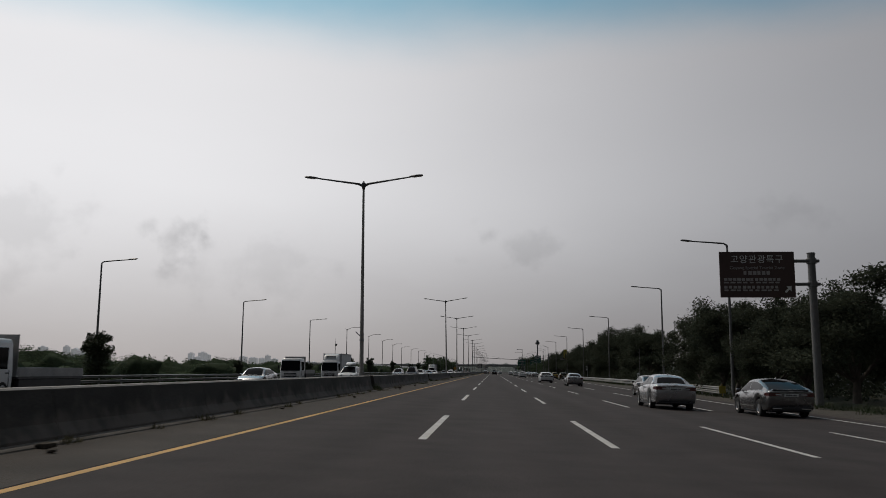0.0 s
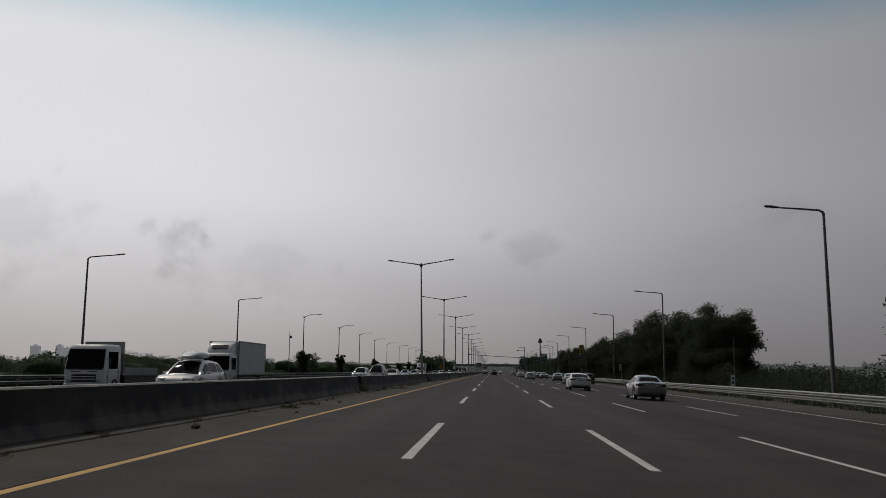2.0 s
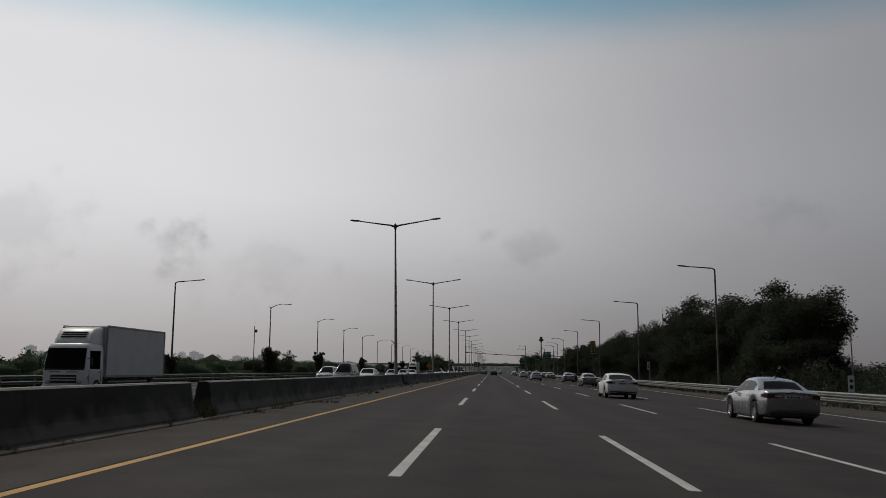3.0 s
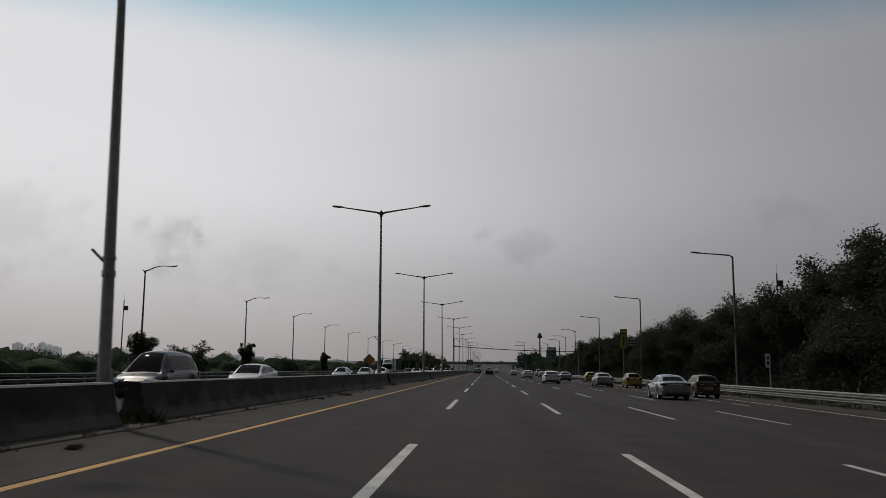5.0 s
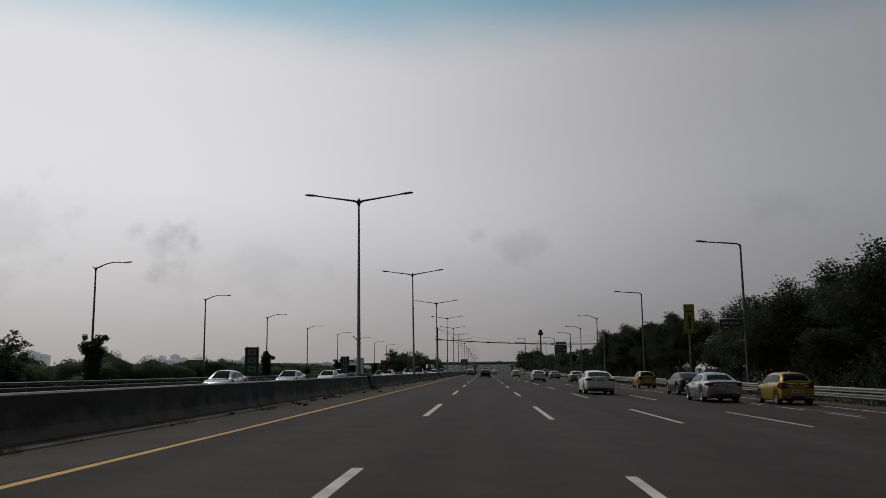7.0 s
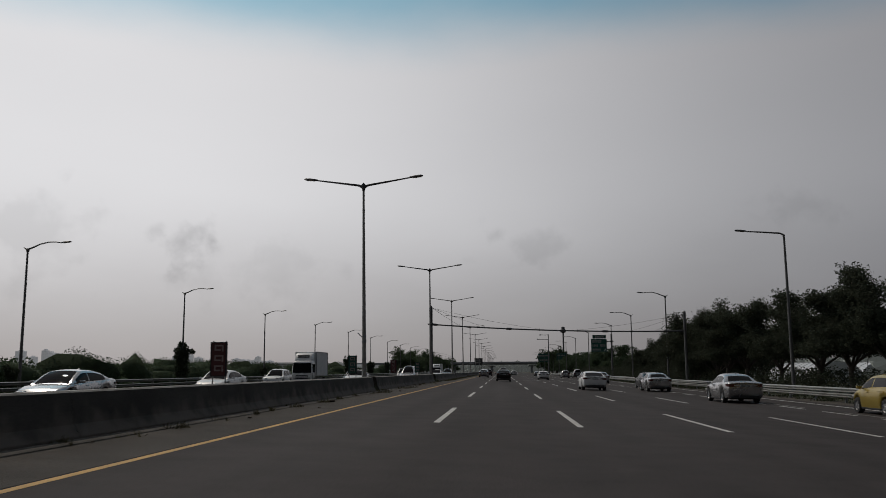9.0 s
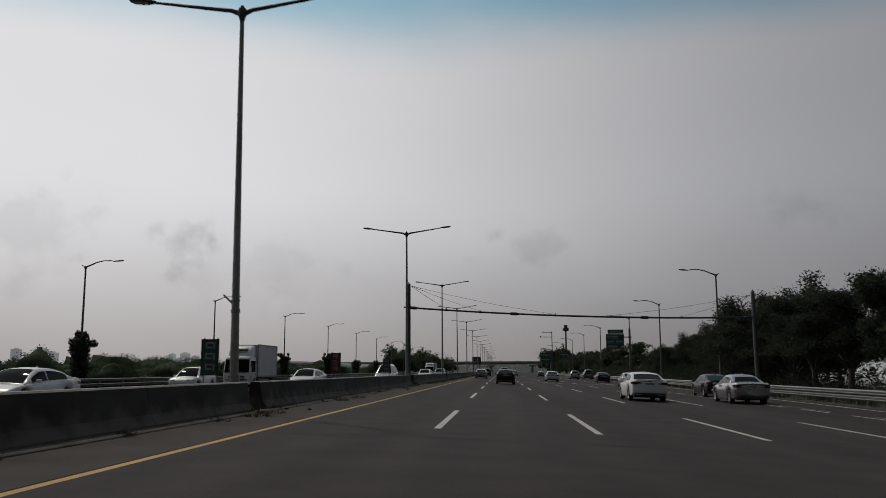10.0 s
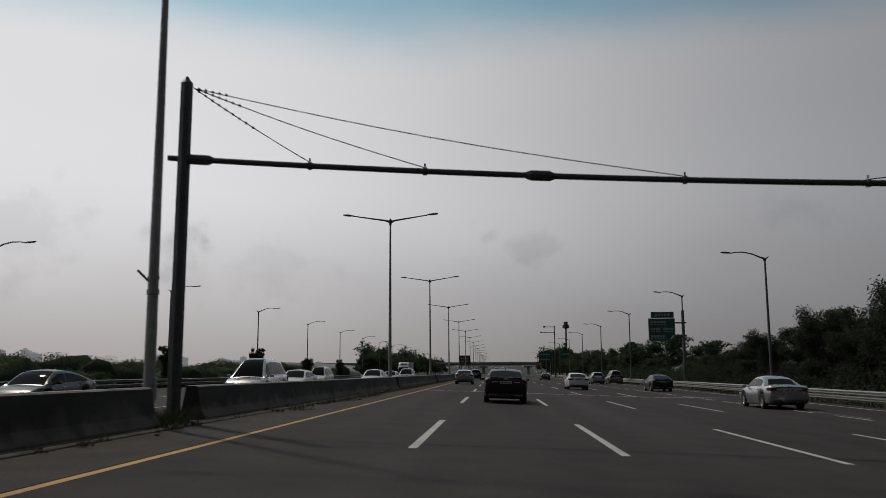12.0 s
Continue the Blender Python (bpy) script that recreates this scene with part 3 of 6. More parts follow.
# ---------------------------------------------------------------- street lamps
def lamp_head(parent, length, direction, at, mat="lamp_head"):
    """A flat lantern with its lens, pointing along direction (+1 or -1 across the road)."""
    bm = bmesh.new()
    sec = [(0.0, 0.05, 0.035), (0.12, 0.09, 0.05), (length * 0.5, 0.15, 0.065), (length * 0.85, 0.14, 0.055), (length, 0.07, 0.03)]
    rings = []
    for s, hw, hh in sec:
        rings.append([bm.verts.new((direction * s, hw * a, hh * b)) for a, b in ((-1, -0.6), (1, -0.6), (1, 0.1), (0.55, 1), (-0.55, 1), (-1, 0.1))])
    for a, b in zip(rings, rings[1:]):
        for k in range(6):
            bm.faces.new((a[k], a[(k + 1) % 6], b[(k + 1) % 6], b[k]))
    bm.faces.new(rings[0])
    bm.faces.new(rings[-1])
    head = part("lantern", bm, M[mat], parent, "dark flat lantern", 40)
    head.matrix_basis = Matrix.Translation(at) @ pose(0, 0, 0, 0, -6 * direction, 0)
    bm = box(bmesh.new(), min(direction * 0.2, direction * length * 0.85), max(direction * 0.2, direction * length * 0.85), -0.10, 0.10, -0.052, -0.04, 0.004)
    part("lens", bm, M["lens"], head, "frosted glass lens")


def pole_parts(e, height, r0, r1, steel="pole"):
    bm = bmesh.new()
    tube(bm, [(0, 0, 0), (0, 0, height * 0.5), (0, 0, height)], [r0, (r0 + r1) / 2, r1], 14)
    part("pole", bm, M[steel], e, smooth=40)
    bm = box(bmesh.new(), -r0 * 1.7, r0 * 1.7, -r0 * 1.7, r0 * 1.7, -0.3, 0.03, 0.01)
    part("base_plate", bm, M["galv"], e)


def twin_lamp():
    e = empty("street_lamp", Matrix.Identity(4), "tall grey steel street lamp with two long arms in the median", "street lamp", "median street lamps")
    pole_parts(e, 11.05, 0.120, 0.056)
    bm = lathe(bmesh.new(), [(0.06, 10.72), (0.09, 10.82), (0.14, 10.97), (0.10, 11.10), (0.05, 11.12), (0.05, 11.18), (0.01, 11.19)], 14)
    part("collar", bm, M["pole_dark"], e, smooth=40)
    for d in (-1, 1):
        bm = bmesh.new()
        tube(bm, [(0, 0, 10.93), (d * 0.3, 0, 11.05), (d * 1.5, 0, 11.23), (d * 2.6, 0, 11.40)], [0.085, 0.06, 0.046, 0.036], 10)
        part("arm", bm, M["pole_dark"], e, smooth=60)
        lamp_head(e, 0.76, d, (d * 2.50, 0, 11.40))
    # band and short bracket low on the post
    bm = lathe(bmesh.new(), [(0.105, 2.55), (0.122, 2.56), (0.122, 2.66), (0.105, 2.67)], 14)
    part("band", bm, M["galv"], e)
    bm = lathe(bmesh.new(), [(0.102, 2.85), (0.117, 2.86), (0.117, 2.92), (0.102, 2.93)], 14)
    part("band", bm, M["galv"], e)
    bm = tube(bmesh.new(), [(-0.09, 0, 2.82), (-0.33, 0, 3.05)], 0.025, 8)
    part("bracket", bm, M["galv"], e)
    bm = box(bmesh.new(), 0.07, 0.135, -0.07, 0.07, 0.5, 0.95, 0.01)
    part("access_door", bm, M["galv"], e)
    return e


def bent_lamp(d):
    """One straight arm from a sharp bend."""
    e = empty("street_lamp", Matrix.Identity(4), "grey steel street lamp with one straight arm over the lanes", "street lamp", "roadside street lamps")
    pole_parts(e, 10.2, 0.12, 0.065, "pole_mid")
    bm = bmesh.new()
    tube(bm, [(0, 0, 10.0), (d * 0.02, 0, 10.22), (d * 0.22, 0, 10.34), (d * 1.2, 0, 10.42), (d * 2.4, 0, 10.50)], [0.07, 0.07, 0.055, 0.05, 0.04], 10)
    part("arm", bm, M["pole_mid"], e, smooth=60)
    lamp_head(e, 0.80, d, (d * 2.3, 0, 10.50))
    return e


def swan_lamp(d):
    """A curved arm rising from a small crown."""
    e = empty("street_lamp", Matrix.Identity(4), "grey street lamp with a curved swan-neck arm over the lanes", "street lamp", "curved street lamps")
    pole_parts(e, 10.2, 0.12, 0.065, "pole_mid")
    bm = bmesh.new()
    pts = [(d * -0.32, 0, 10.42), (d * -0.05, 0, 10.24), (d * 0.35, 0, 10.38), (d * 0.9, 0, 10.62), (d * 1.5, 0, 10.76), (d * 2.1, 0, 10.76), (d * 2.5, 0, 10.68)]
    tube(bm, pts, [0.02, 0.075, 0.06, 0.05, 0.045, 0.04, 0.035], 10)
    part("arm", bm, M["pole_mid"], e, smooth=60)
    bm = lathe(bmesh.new(), [(0.06, 10.05), (0.10, 10.12), (0.13, 10.25), (0.05, 10.34)], 12)
    part("crown", bm, M["pole_mid"], e, smooth=40)
    lamp_head(e, 0.75, d, (d * 2.42, 0, 10.70))
    return e


def spread(proto, places):
    proto.matrix_basis = places[0]
    for m in places[1:]:
        copy_thing(proto, m)


# foot, lean and extra height of the lamps that stand a little differently
SET = {44.1: (-6.97, 0.4, 0.04), 123.8: (-6.85, 1.0, 0.22), 162.9: (-7.00, 0.2, 0.12), 201.0: (-7.00, 0.2, 0.05), 238.9: (-6.95, 0.55, -0.04), 277.5: (-6.71, 0.25, 0.0), 316.8: (-6.88, 0.1, 0.15)}
twin_places = []
for y in LAMP_Y[1:]:
    x, leans, dz = SET.get(y, (-6.97, 0.3, 0.05))
    twin_places.append(pose(x, y, 0.225, 0, -leans, 0) @ Matrix.Diagonal((1, 1, 1 + dz / 11.2, 1)))
spread(twin_lamp(), twin_places)
spread(bent_lamp(-1), [Matrix.Translation((x, y, -0.43)) for x, y in ((15.85, 57.0), (17.6, 88.3), (18.6, 136.2), (18.4, 172.6), (18.5, 211.5), (18.6, 249.6))])
spread(swan_lamp(-1), [Matrix.Translation((19.0, 291.5, -0.75)), Matrix.Translation((19.95, 323.4, -0.85))] + [Matrix.Translation((21.25, 356.75, -0.6))] + [Matrix.Translation((19.8, 385 + 33 * k, -0.7)) for k in range(9)])
spread(bent_lamp(1), [Matrix.Translation((-33.2, y, -0.05)) for y in (28.0, 68.4, 109.2, 150.3)])
spread(swan_lamp(1), [Matrix.Translation((x, y, z)) for x, y, z in ((-32.9, 187.3, 0.12), (-33.1, 222.3, 0.05), (-33.3, 251.6, -0.2), (-33.9, 283.0, -0.45), (-34.5, 316.2, -0.5), (-33.9, 347.1, -0.4))]
       + [Matrix.Translation((-33.6, 379 + 32 * k, -0.3)) for k in range(12)])


# ---------------------------------------------------------------- gantry with stay cables
def build_gantry():
    y = 278.9
    e = empty("cable_gantry", Matrix.Translation((0, y, 0)), "slim dark steel gantry with a long pipe beam and stay cables", "gantry")

    def bz(x):
        d = x + 6.7
        return 5.92 - 0.0815 * d + 0.00178 * d * d

    for x, z0, z1, r in ((-6.75, 0.2, 7.65, 0.14), (18.35, -0.6, 6.85, 0.145)):
        bm = bmesh.new()
        tube(bm, [(x, 0, z0), (x, 0, z1)], [r * 1.1, r], 8)
        tube(bm, [(x, 0, z1), (x, 0, z1 + 0.10), (x, 0, z1 + 0.16)], [r * 0.98, r * 0.4, 0.03], 8)
        part("post", bm, M["pole_dark"] if x < 0 else M["pole_mid"], e)
        bm = box(bmesh.new(), x - 0.35, x + 0.35, -0.35, 0.35, z0 - 0.3, z0 + 0.05, 0.02)
        part("foot", bm, M["concrete"], e)
    bm = bmesh.new()
    tube(bm, [(x, 0, bz(x)) for x in np.linspace(-7.1, 18.3, 26)], 0.066, 12)
    part("beam", bm, M["pole_dark"], e, smooth=60)
    for x in (-6.4, 1.05, 10.55, 17.95):
        bm = tube(bmesh.new(), [(x - 0.3, 0, bz(x - 0.3)), (x - 0.2, 0, bz(x - 0.2)), (x + 0.2, 0, bz(x + 0.2)), (x + 0.3, 0, bz(x + 0.3))], [0.075, 0.115, 0.115, 0.075], 8)
        part("joint", bm, M["pole_dark"], e)
    for x0, z0, xs in ((-6.6, 7.55, (-3.94, -1.42, 4.1)), (18.2, 6.62, (15.54, 13.18, 7.86))):
        for k, x in enumerate(xs):
            bm = bmesh.new()
            sag = 0.014 * abs(x - x0)
            a, b = Vector((x0, 0.02 * k, z0)), Vector((x, 0, bz(x) + 0.08))
            pts = [a.lerp(b, t) - Vector((0, 0, sag * math.sin(math.pi * t))) for t in [i / 10 for i in range(11)]]
            tube(bm, pts, 0.011, 6)
            # turnbuckle bindings near the post
            for i in range(9 - 2 * k):
                t = min(0.95, (0.06 * i + 0.05) * 2.6 / abs(x - x0))
                q = a.lerp(b, t)
                q.z -= sag * math.sin(math.pi * t)
                box(bm, q.x - 0.022, q.x + 0.022, -0.02, 0.02, q.z - 0.024, q.z + 0.024)
            part("stay_cable", bm, M["black"], e)
            bm = lathe(bmesh.new(), [(0.076, x - 0.05), (0.088, x - 0.04), (0.088, x + 0.04), (0.076, x + 0.05)], 10, "x", (0, 0, bz(x)))
            tube(bm, [(x, 0, bz(x) + 0.10), (x, 0, bz(x) + 0.17)], 0.02, 6)
            part("cable_clamp", bm, M["pole_dark"], e)


build_gantry()


# ---------------------------------------------------------------- signs
def lettering(body, size, at, parent, mat="sign_white", spacing=1.0):
    cu = bpy.data.curves.new("lettering", "FONT")
    cu.body, cu.size, cu.align_x, cu.align_y, cu.extrude = body, size, "CENTER", "CENTER", 0.004
    cu.space_character = spacing
    tmp = bpy.data.objects.new("lettering", cu)
    scene.collection.objects.link(tmp)
    me = bpy.data.meshes.new_from_object(tmp.evaluated_get(bpy.context.evaluated_depsgraph_get()))
    bpy.data.objects.remove(tmp)
    bpy.data.curves.remove(cu)
    me.materials.clear()
    me.materials.append(M[mat])
    ob = new("lettering", me)
    ob.parent = parent
    ob.matrix_basis = pose(*at, 90, 0, 0)
    return ob


def bars(parent, x0, x1, z, h, count, mat, seed, y=-0.03):
    """Writing too small to read: short bars along a line."""
    rnd = random.Random(seed)
    bm = bmesh.new()
    x = x0
    w = (x1 - x0) / count
    for i in range(count):
        box(bm, x, x + w * rnd.uniform(0.6, 0.85), y - 0.006, y, z - h / 2, z + h / 2)
        x += w
    row = part("line_of_writing", bm, M[mat], parent)
    row["kind"] = "stuff"
    return row


def panel(parent, x0, x1, z0, z1, mat, name="panel", rim=None):
    bm = box(bmesh.new(), x0, x1, -0.025, 0.025, z0, z1, 0.012, 2)
    p = part(name, bm, M[mat], parent)
    bm = bmesh.new()
    for k in range(3):
        z = z0 + (z1 - z0) * (0.15 + 0.35 * k)
        box(bm, x0 + 0.1, x1 - 0.1, 0.025, 0.085, z - 0.04, z + 0.04)
    part("stiffener", bm, M["galv"], p)
    if rim:
        bm = bmesh.new()
        for a, b, c, d in ((x0 + 0.05, x1 - 0.05, z1 - 0.08, z1 - 0.055), (x0 + 0.05, x1 - 0.05, z0 + 0.055, z0 + 0.08), (x0 + 0.05, x0 + 0.075, z0 + 0.08, z1 - 0.08), (x1 - 0.075, x1 - 0.05, z0 + 0.08, z1 - 0.08)):
            box(bm, a, b, -0.031, -0.025, c, d)
        part("border", bm, M[rim], p)
    return p


def arrow(parent, x, z, s, mat, tilt):
    bm = bmesh.new()
    pts = [(-0.12, -0.5), (0.12, -0.5), (0.12, 0.05), (0.38, 0.05), (0, 0.5), (-0.38, 0.05), (-0.12, 0.05)]
    fr = [bm.verts.new((a * s, -0.006, b * s)) for a, b in pts]
    bk = [bm.verts.new((a * s, 0.0, b * s)) for a, b in pts]
    bm.faces.new(fr)
    bm.faces.new(bk[::-1])
    for k in range(len(pts)):
        bm.faces.new((fr[k], bk[k], bk[(k + 1) % len(pts)], fr[(k + 1) % len(pts)]))
    a = part("arrow", bm, M[mat], parent)
    a.matrix_basis = pose(x, -0.028, z, 0, tilt, 0)


def sign_post(e, x, z0, z1, r, arms, x_to):
    bm = tube(bmesh.new(), [(x, 0.25, z0), (x, 0.25, z1)], [r * 1.1, r], 14)
    part("post", bm, M["pole_mid"], e, smooth=40)
    bm = tube(bmesh.new(), [(x, 0.25, z1), (x, 0.25, z1 + 0.04)], [r * 1.15, r * 1.1], 14)
    part("cap", bm, M["pole_mid"], e)
    for z in arms:
        bm = tube(bmesh.new(), [(x_to, 0.16, z), (x + 0.35, 0.16, z)], 0.085, 10)
        lathe(bm, [(r * 1.25, z - 0.14), (r * 1.3, z - 0.13), (r * 1.3, z + 0.13), (r * 1.25, z + 0.14)], 12, "z", (x, 0.25, 0))
        part("cross_arm", bm, M["pole_mid"], e, smooth=40)


def build_signs():
    # brown tourist sign
    e = empty("tourist_sign", Matrix.Translation((0, 43.5, 0)), "brown tourist direction sign on a thick steel post", "road sign")
    p = panel(e, 11.65, 15.44, 5.05, 7.42, "brown_sign")
    lettering("고양관광특구", 0.46, (13.55, -0.03, 7.00), p, "sign_white", 1.12)
    lettering("Goyang Special Tourist Zone", 0.235, (13.55, -0.03, 6.58), p, "sign_pale")
    bars(p, 12.85, 14.25, 6.32, 0.20, 6, "sign_pale", 1)
    for i, (z, h, a, b, n) in enumerate(((5.98, 0.14, 11.85, 14.75, 13), (5.82, 0.08, 11.85, 14.75, 9), (5.58, 0.14, 11.85, 14.65, 12), (5.42, 0.08, 11.85, 14.65, 9))):
        bars(p, a, b, z, h, n, "sign_pale", 5 + i)
    arrow(p, 15.08, 5.48, 0.46, "sign_white", 45)
    sign_post(e, 16.4, -0.6, 7.35, 0.19, (6.95, 5.75), 14.6)

    # green direction sign ahead
    e = empty("direction_sign", Matrix.Translation((-0.5, 356.5, -0.1)), "green direction sign with a header panel on a lamp post", "road sign")
    p = panel(e, 17.85, 20.80, 4.75, 7.25, "green_sign", rim="sign_pale")
    for i, (z, a, b, n) in enumerate(((6.85, 18.1, 19.9, 5), (6.05, 18.1, 19.2, 4), (6.05, 19.5, 20.6, 5), (5.25, 18.1, 19.7, 5))):
        bars(p, a, b, z, 0.26, n, "sign_pale", 20 + i)
        bars(p, a, b, z - 0.27, 0.10, n, "sign_pale", 30 + i)
    arrow(p, 20.45, 5.15, 0.5, "sign_white", 45)
    h = panel(e, 18.15, 20.70, 7.30, 7.98, "green_sign", "header_panel", "sign_pale")
    bars(h, 18.6, 20.3, 7.64, 0.3, 5, "sign_pale", 40)
    sign_post(e, 21.75, -0.7, 8.1, 0.17, (6.75, 5.3), 20.0)

    # tall narrow yellow sign among the trees
    e = empty("warning_sign", Matrix.Translation((0, 233, 0)), "tall yellow warning sign with a dark picture panel on a post", "road sign")
    p = panel(e, 19.40, 20.40, 4.45, 7.28, "yellow_sign")
    bm = bmesh.new()
    for a, b, c, d in ((19.44, 20.36, 7.19, 7.24), (19.44, 20.36, 4.49, 4.54), (19.44, 19.49, 4.54, 7.19), (20.31, 20.36, 4.54, 7.19), (19.55, 20.25, 6.55, 6.68)):
        box(bm, a, b, -0.031, -0.025, c, d)
    part("border", bm, M["black"], p)
    bm = bmesh.new()
    box(bm, 19.80, 20.00, -0.031, -0.025, 4.95, 5.75, 0.0)
    box(bm, 19.72, 20.08, -0.032, -0.026, 5.75, 5.95, 0.0)
    box(bm, 19.80, 20.00, -0.031, -0.025, 6.0, 6.2, 0.0)
    part("picture", bm, M["black"], p)
    sign_post(e, 19.9, -0.6, 6.9, 0.09, (), 19.9)

    # plate hung from a lamp post
    e = empty("plate_sign", Matrix.Translation((17.6, 211.2, 0)), "narrow grey plate with worn writing on a bracket arm", "road sign")
    p = panel(e, -0.95, 0.7, 4.05, 4.55, "pole_dark")
    bars(p, -0.8, 0.5, 4.3, 0.16, 8, "sign_pale", 77)
    bm = tube(bmesh.new(), [(-0.9, 0.10, 4.60), (0.95, 0.10, 4.60)], 0.03, 8)
    part("bracket", bm, M["galv"], e)

    # orange diamond in the median
    e = empty("diamond_sign", Matrix.Translation((-7.25, 160.1, 0.2)), "orange diamond warning plate on a short post in the median", "road sign")
    bm = box(bmesh.new(), -0.27, 0.27, -0.012, 0.012, -0.27, 0.27, 0.006)
    p = part("plate", bm, M["orange_sign"], e)
    p.matrix_basis = pose(0, 0, 1.58, 0, 45, 8)
    bm = bmesh.new()
    for a, b, c, d in ((-0.25, 0.25, 0.235, 0.25), (-0.25, 0.25, -0.25, -0.235), (-0.25, -0.235, -0.235, 0.235), (0.235, 0.25, -0.235, 0.235)):
        box(bm, a, b, -0.016, -0.012, c, d)
    part("border", bm, M["black"], p)
    bm = tube(bmesh.new(), [(0, 0.05, -0.1), (0, 0.05, 1.8)], 0.03, 8)
    part("post", bm, M["galv"], e)

    # upright banner plates along the median
    for y, mat, word in ((180.2, "dark_green_sign", "dark green"), (199.2, "dark_green_sign", "dark green"), (217.6, "red_sign", "dark red"),
                         (238.5, "dark_green_sign", "dark green"), (255.3, "red_sign", "dark red"), (272.6, "dark_green_sign", "dark green")):
        e = empty("banner_sign", Matrix.Translation((-7.55, y + 0.2, 0.22)), word + " upright plate with pale writing behind the median barrier", "road sign", "median banner plates")
        p = panel(e, -0.235, 0.235, 0.93, 1.87, mat)
        bm = bmesh.new()
        for x0, x1, z0, z1 in ((-0.235, 0.235, 1.85, 1.87), (-0.235, 0.235, 0.93, 0.95), (-0.235, -0.205, 0.95, 1.85), (0.19, 0.235, 0.95, 1.85)):
            box(bm, x0, x1, -0.033, -0.027, z0, z1)
        part("border", bm, M["black"], p)
        if y == 255.3:
            for k, word_piece in enumerate("빼앗아"):
                lettering(word_piece, 0.27, (-0.01, -0.03, 1.70 - 0.29 * k), p, "banner_writing")
        else:
            bm = bmesh.new()
            for k in range(3):
                z = 1.70 - 0.28 * k
                box(bm, -0.12, 0.08, -0.031, -0.025, z + 0.05, z + 0.09)
                box(bm, -0.12, -0.08, -0.031, -0.025, z - 0.07, z + 0.05)
                box(bm, 0.09, 0.13, -0.031, -0.025, z - 0.09, z + 0.09)
                box(bm, -0.08, 0.05, -0.031, -0.025, z - 0.07, z - 0.03)
            part("writing", bm, M["banner_writing"], p)["kind"] = "stuff"
        for x in (-0.18, 0.18):
            bm = tube(bmesh.new(), [(x, 0.05, -0.05), (x, 0.05, 1.9)], 0.02, 6)
            part("post", bm, M["galv"], e)

    # far board over the median
    e = empty("matrix_sign", Matrix.Translation((-7.4, 475, 0)), "dark grey sign box on two posts in the median far ahead", "road sign")
    p = panel(e, -1.35, 1.35, 3.2, 5.5, "pole_dark")
    bars(p, -1.0, 1.0, 4.8, 0.35, 5, "sign_pale", 61)
    bars(p, -1.0, 1.0, 4.0, 0.35, 4, "sign_pale", 62)
    for x in (-0.9, 0.9):
        bm = tube(bmesh.new(), [(x, 0.15, 0.1), (x, 0.15, 5.3)], 0.09, 8)
        part("post", bm, M["pole_dark"], e)

    # far: two green boards and a mast with two arms
    for x0, x1, z0, z1 in ((17.8, 23.3, 5.2, 9.2), (26.5, 31.5, 5.0, 9.4)):
        e = empty("direction_sign", Matrix.Translation((0, 600, 0)), "large dark green direction board on two posts far ahead", "road sign", "far green boards")
        p = panel(e, x0, x1, z0, z1, "green_sign", rim="sign_pale")
        bars(p, x0 + 0.6, x1 - 0.8, z1 - 1.0, 0.5, 5, "sign_pale", int(x0))
        bars(p, x0 + 0.6, x1 - 0.8, z0 + 1.0, 0.5, 4, "sign_pale", int(x1))
        for x in (x0 + 0.8, x1 - 0.8):
            bm = tube(bmesh.new(), [(x, 0.2, -1.2), (x, 0.2, z1)], 0.16, 8)
            part("post", bm, M["galv"], e)
    e = empty("camera_mast", Matrix.Translation((17.6, 506, -0.7)), "tall steel mast with two long arms over the lanes", "mast")
    bm = tube(bmesh.new(), [(0, 0, 0), (0, 0, 15.2)], [0.2, 0.13], 10)
    part("pole", bm, M["pole_dark"], e, smooth=40)
    for z, l in ((14.9, 3.0), (13.3, 3.9)):
        bm = tube(bmesh.new(), [(0, 0, z), (-l, 0, z + 0.05)], 0.09, 8)
        box(bm, -l - 0.2, -l + 0.2, -0.2, 0.2, z - 0.15, z + 0.3)
        part("arm", bm, M["pole_dark"], e)
    # high mast lamp
    e = empty("high_mast_lamp", Matrix.Translation((36.5, 689, -1)), "very tall dark mast with a bulky lamp crown", "street lamp")
    bm = tube(bmesh.new(), [(0, 0, 0), (0, 0, 24.5)], [0.55, 0.42], 12)
    part("pole", bm, M["pole_dark"], e, smooth=40)
    bm = lathe(bmesh.new(), [(0.45, 23.9), (1.6, 24.3), (1.7, 24.5), (1.7, 25.8), (1.05, 25.95), (1.0, 27.3), (0.3, 27.6)], 10)
    part("crown", bm, M["pole_dark"], e)
    # short posts with cameras
    for x, y, h in ((-36.0, 190.0, 8.2), (21.4, 172.0, 8.9)):
        e = empty("camera_pole", Matrix.Translation((x, y, -0.4)), "slim steel pole with a small camera near its top", "pole", "camera poles")
        bm = tube(bmesh.new(), [(0, 0, 0), (0, 0, h)], [0.08, 0.05], 8)
        part("pole", bm, M["pole_dark"], e)
        bm = box(bmesh.new(), 0.02, 0.42, -0.12, 0.12, h - 1.0, h - 0.55, 0.03)
        part("camera_housing", bm, M["lamp_head"], e)
        bm = tube(bmesh.new(), [(0, 0, h), (0, 0, h + 0.7)], 0.012, 6)
        part("rod", bm, M["galv"], e)
    e = empty("pole", Matrix.Translation((19.15, 111.6, -0.5)), "slender grey steel pole behind the rail", "pole")
    bm = tube(bmesh.new(), [(0, 0, 0), (0, 0, 4.6)], [0.045, 0.03], 8)
    part("shaft", bm, M["pole_mid"], e)
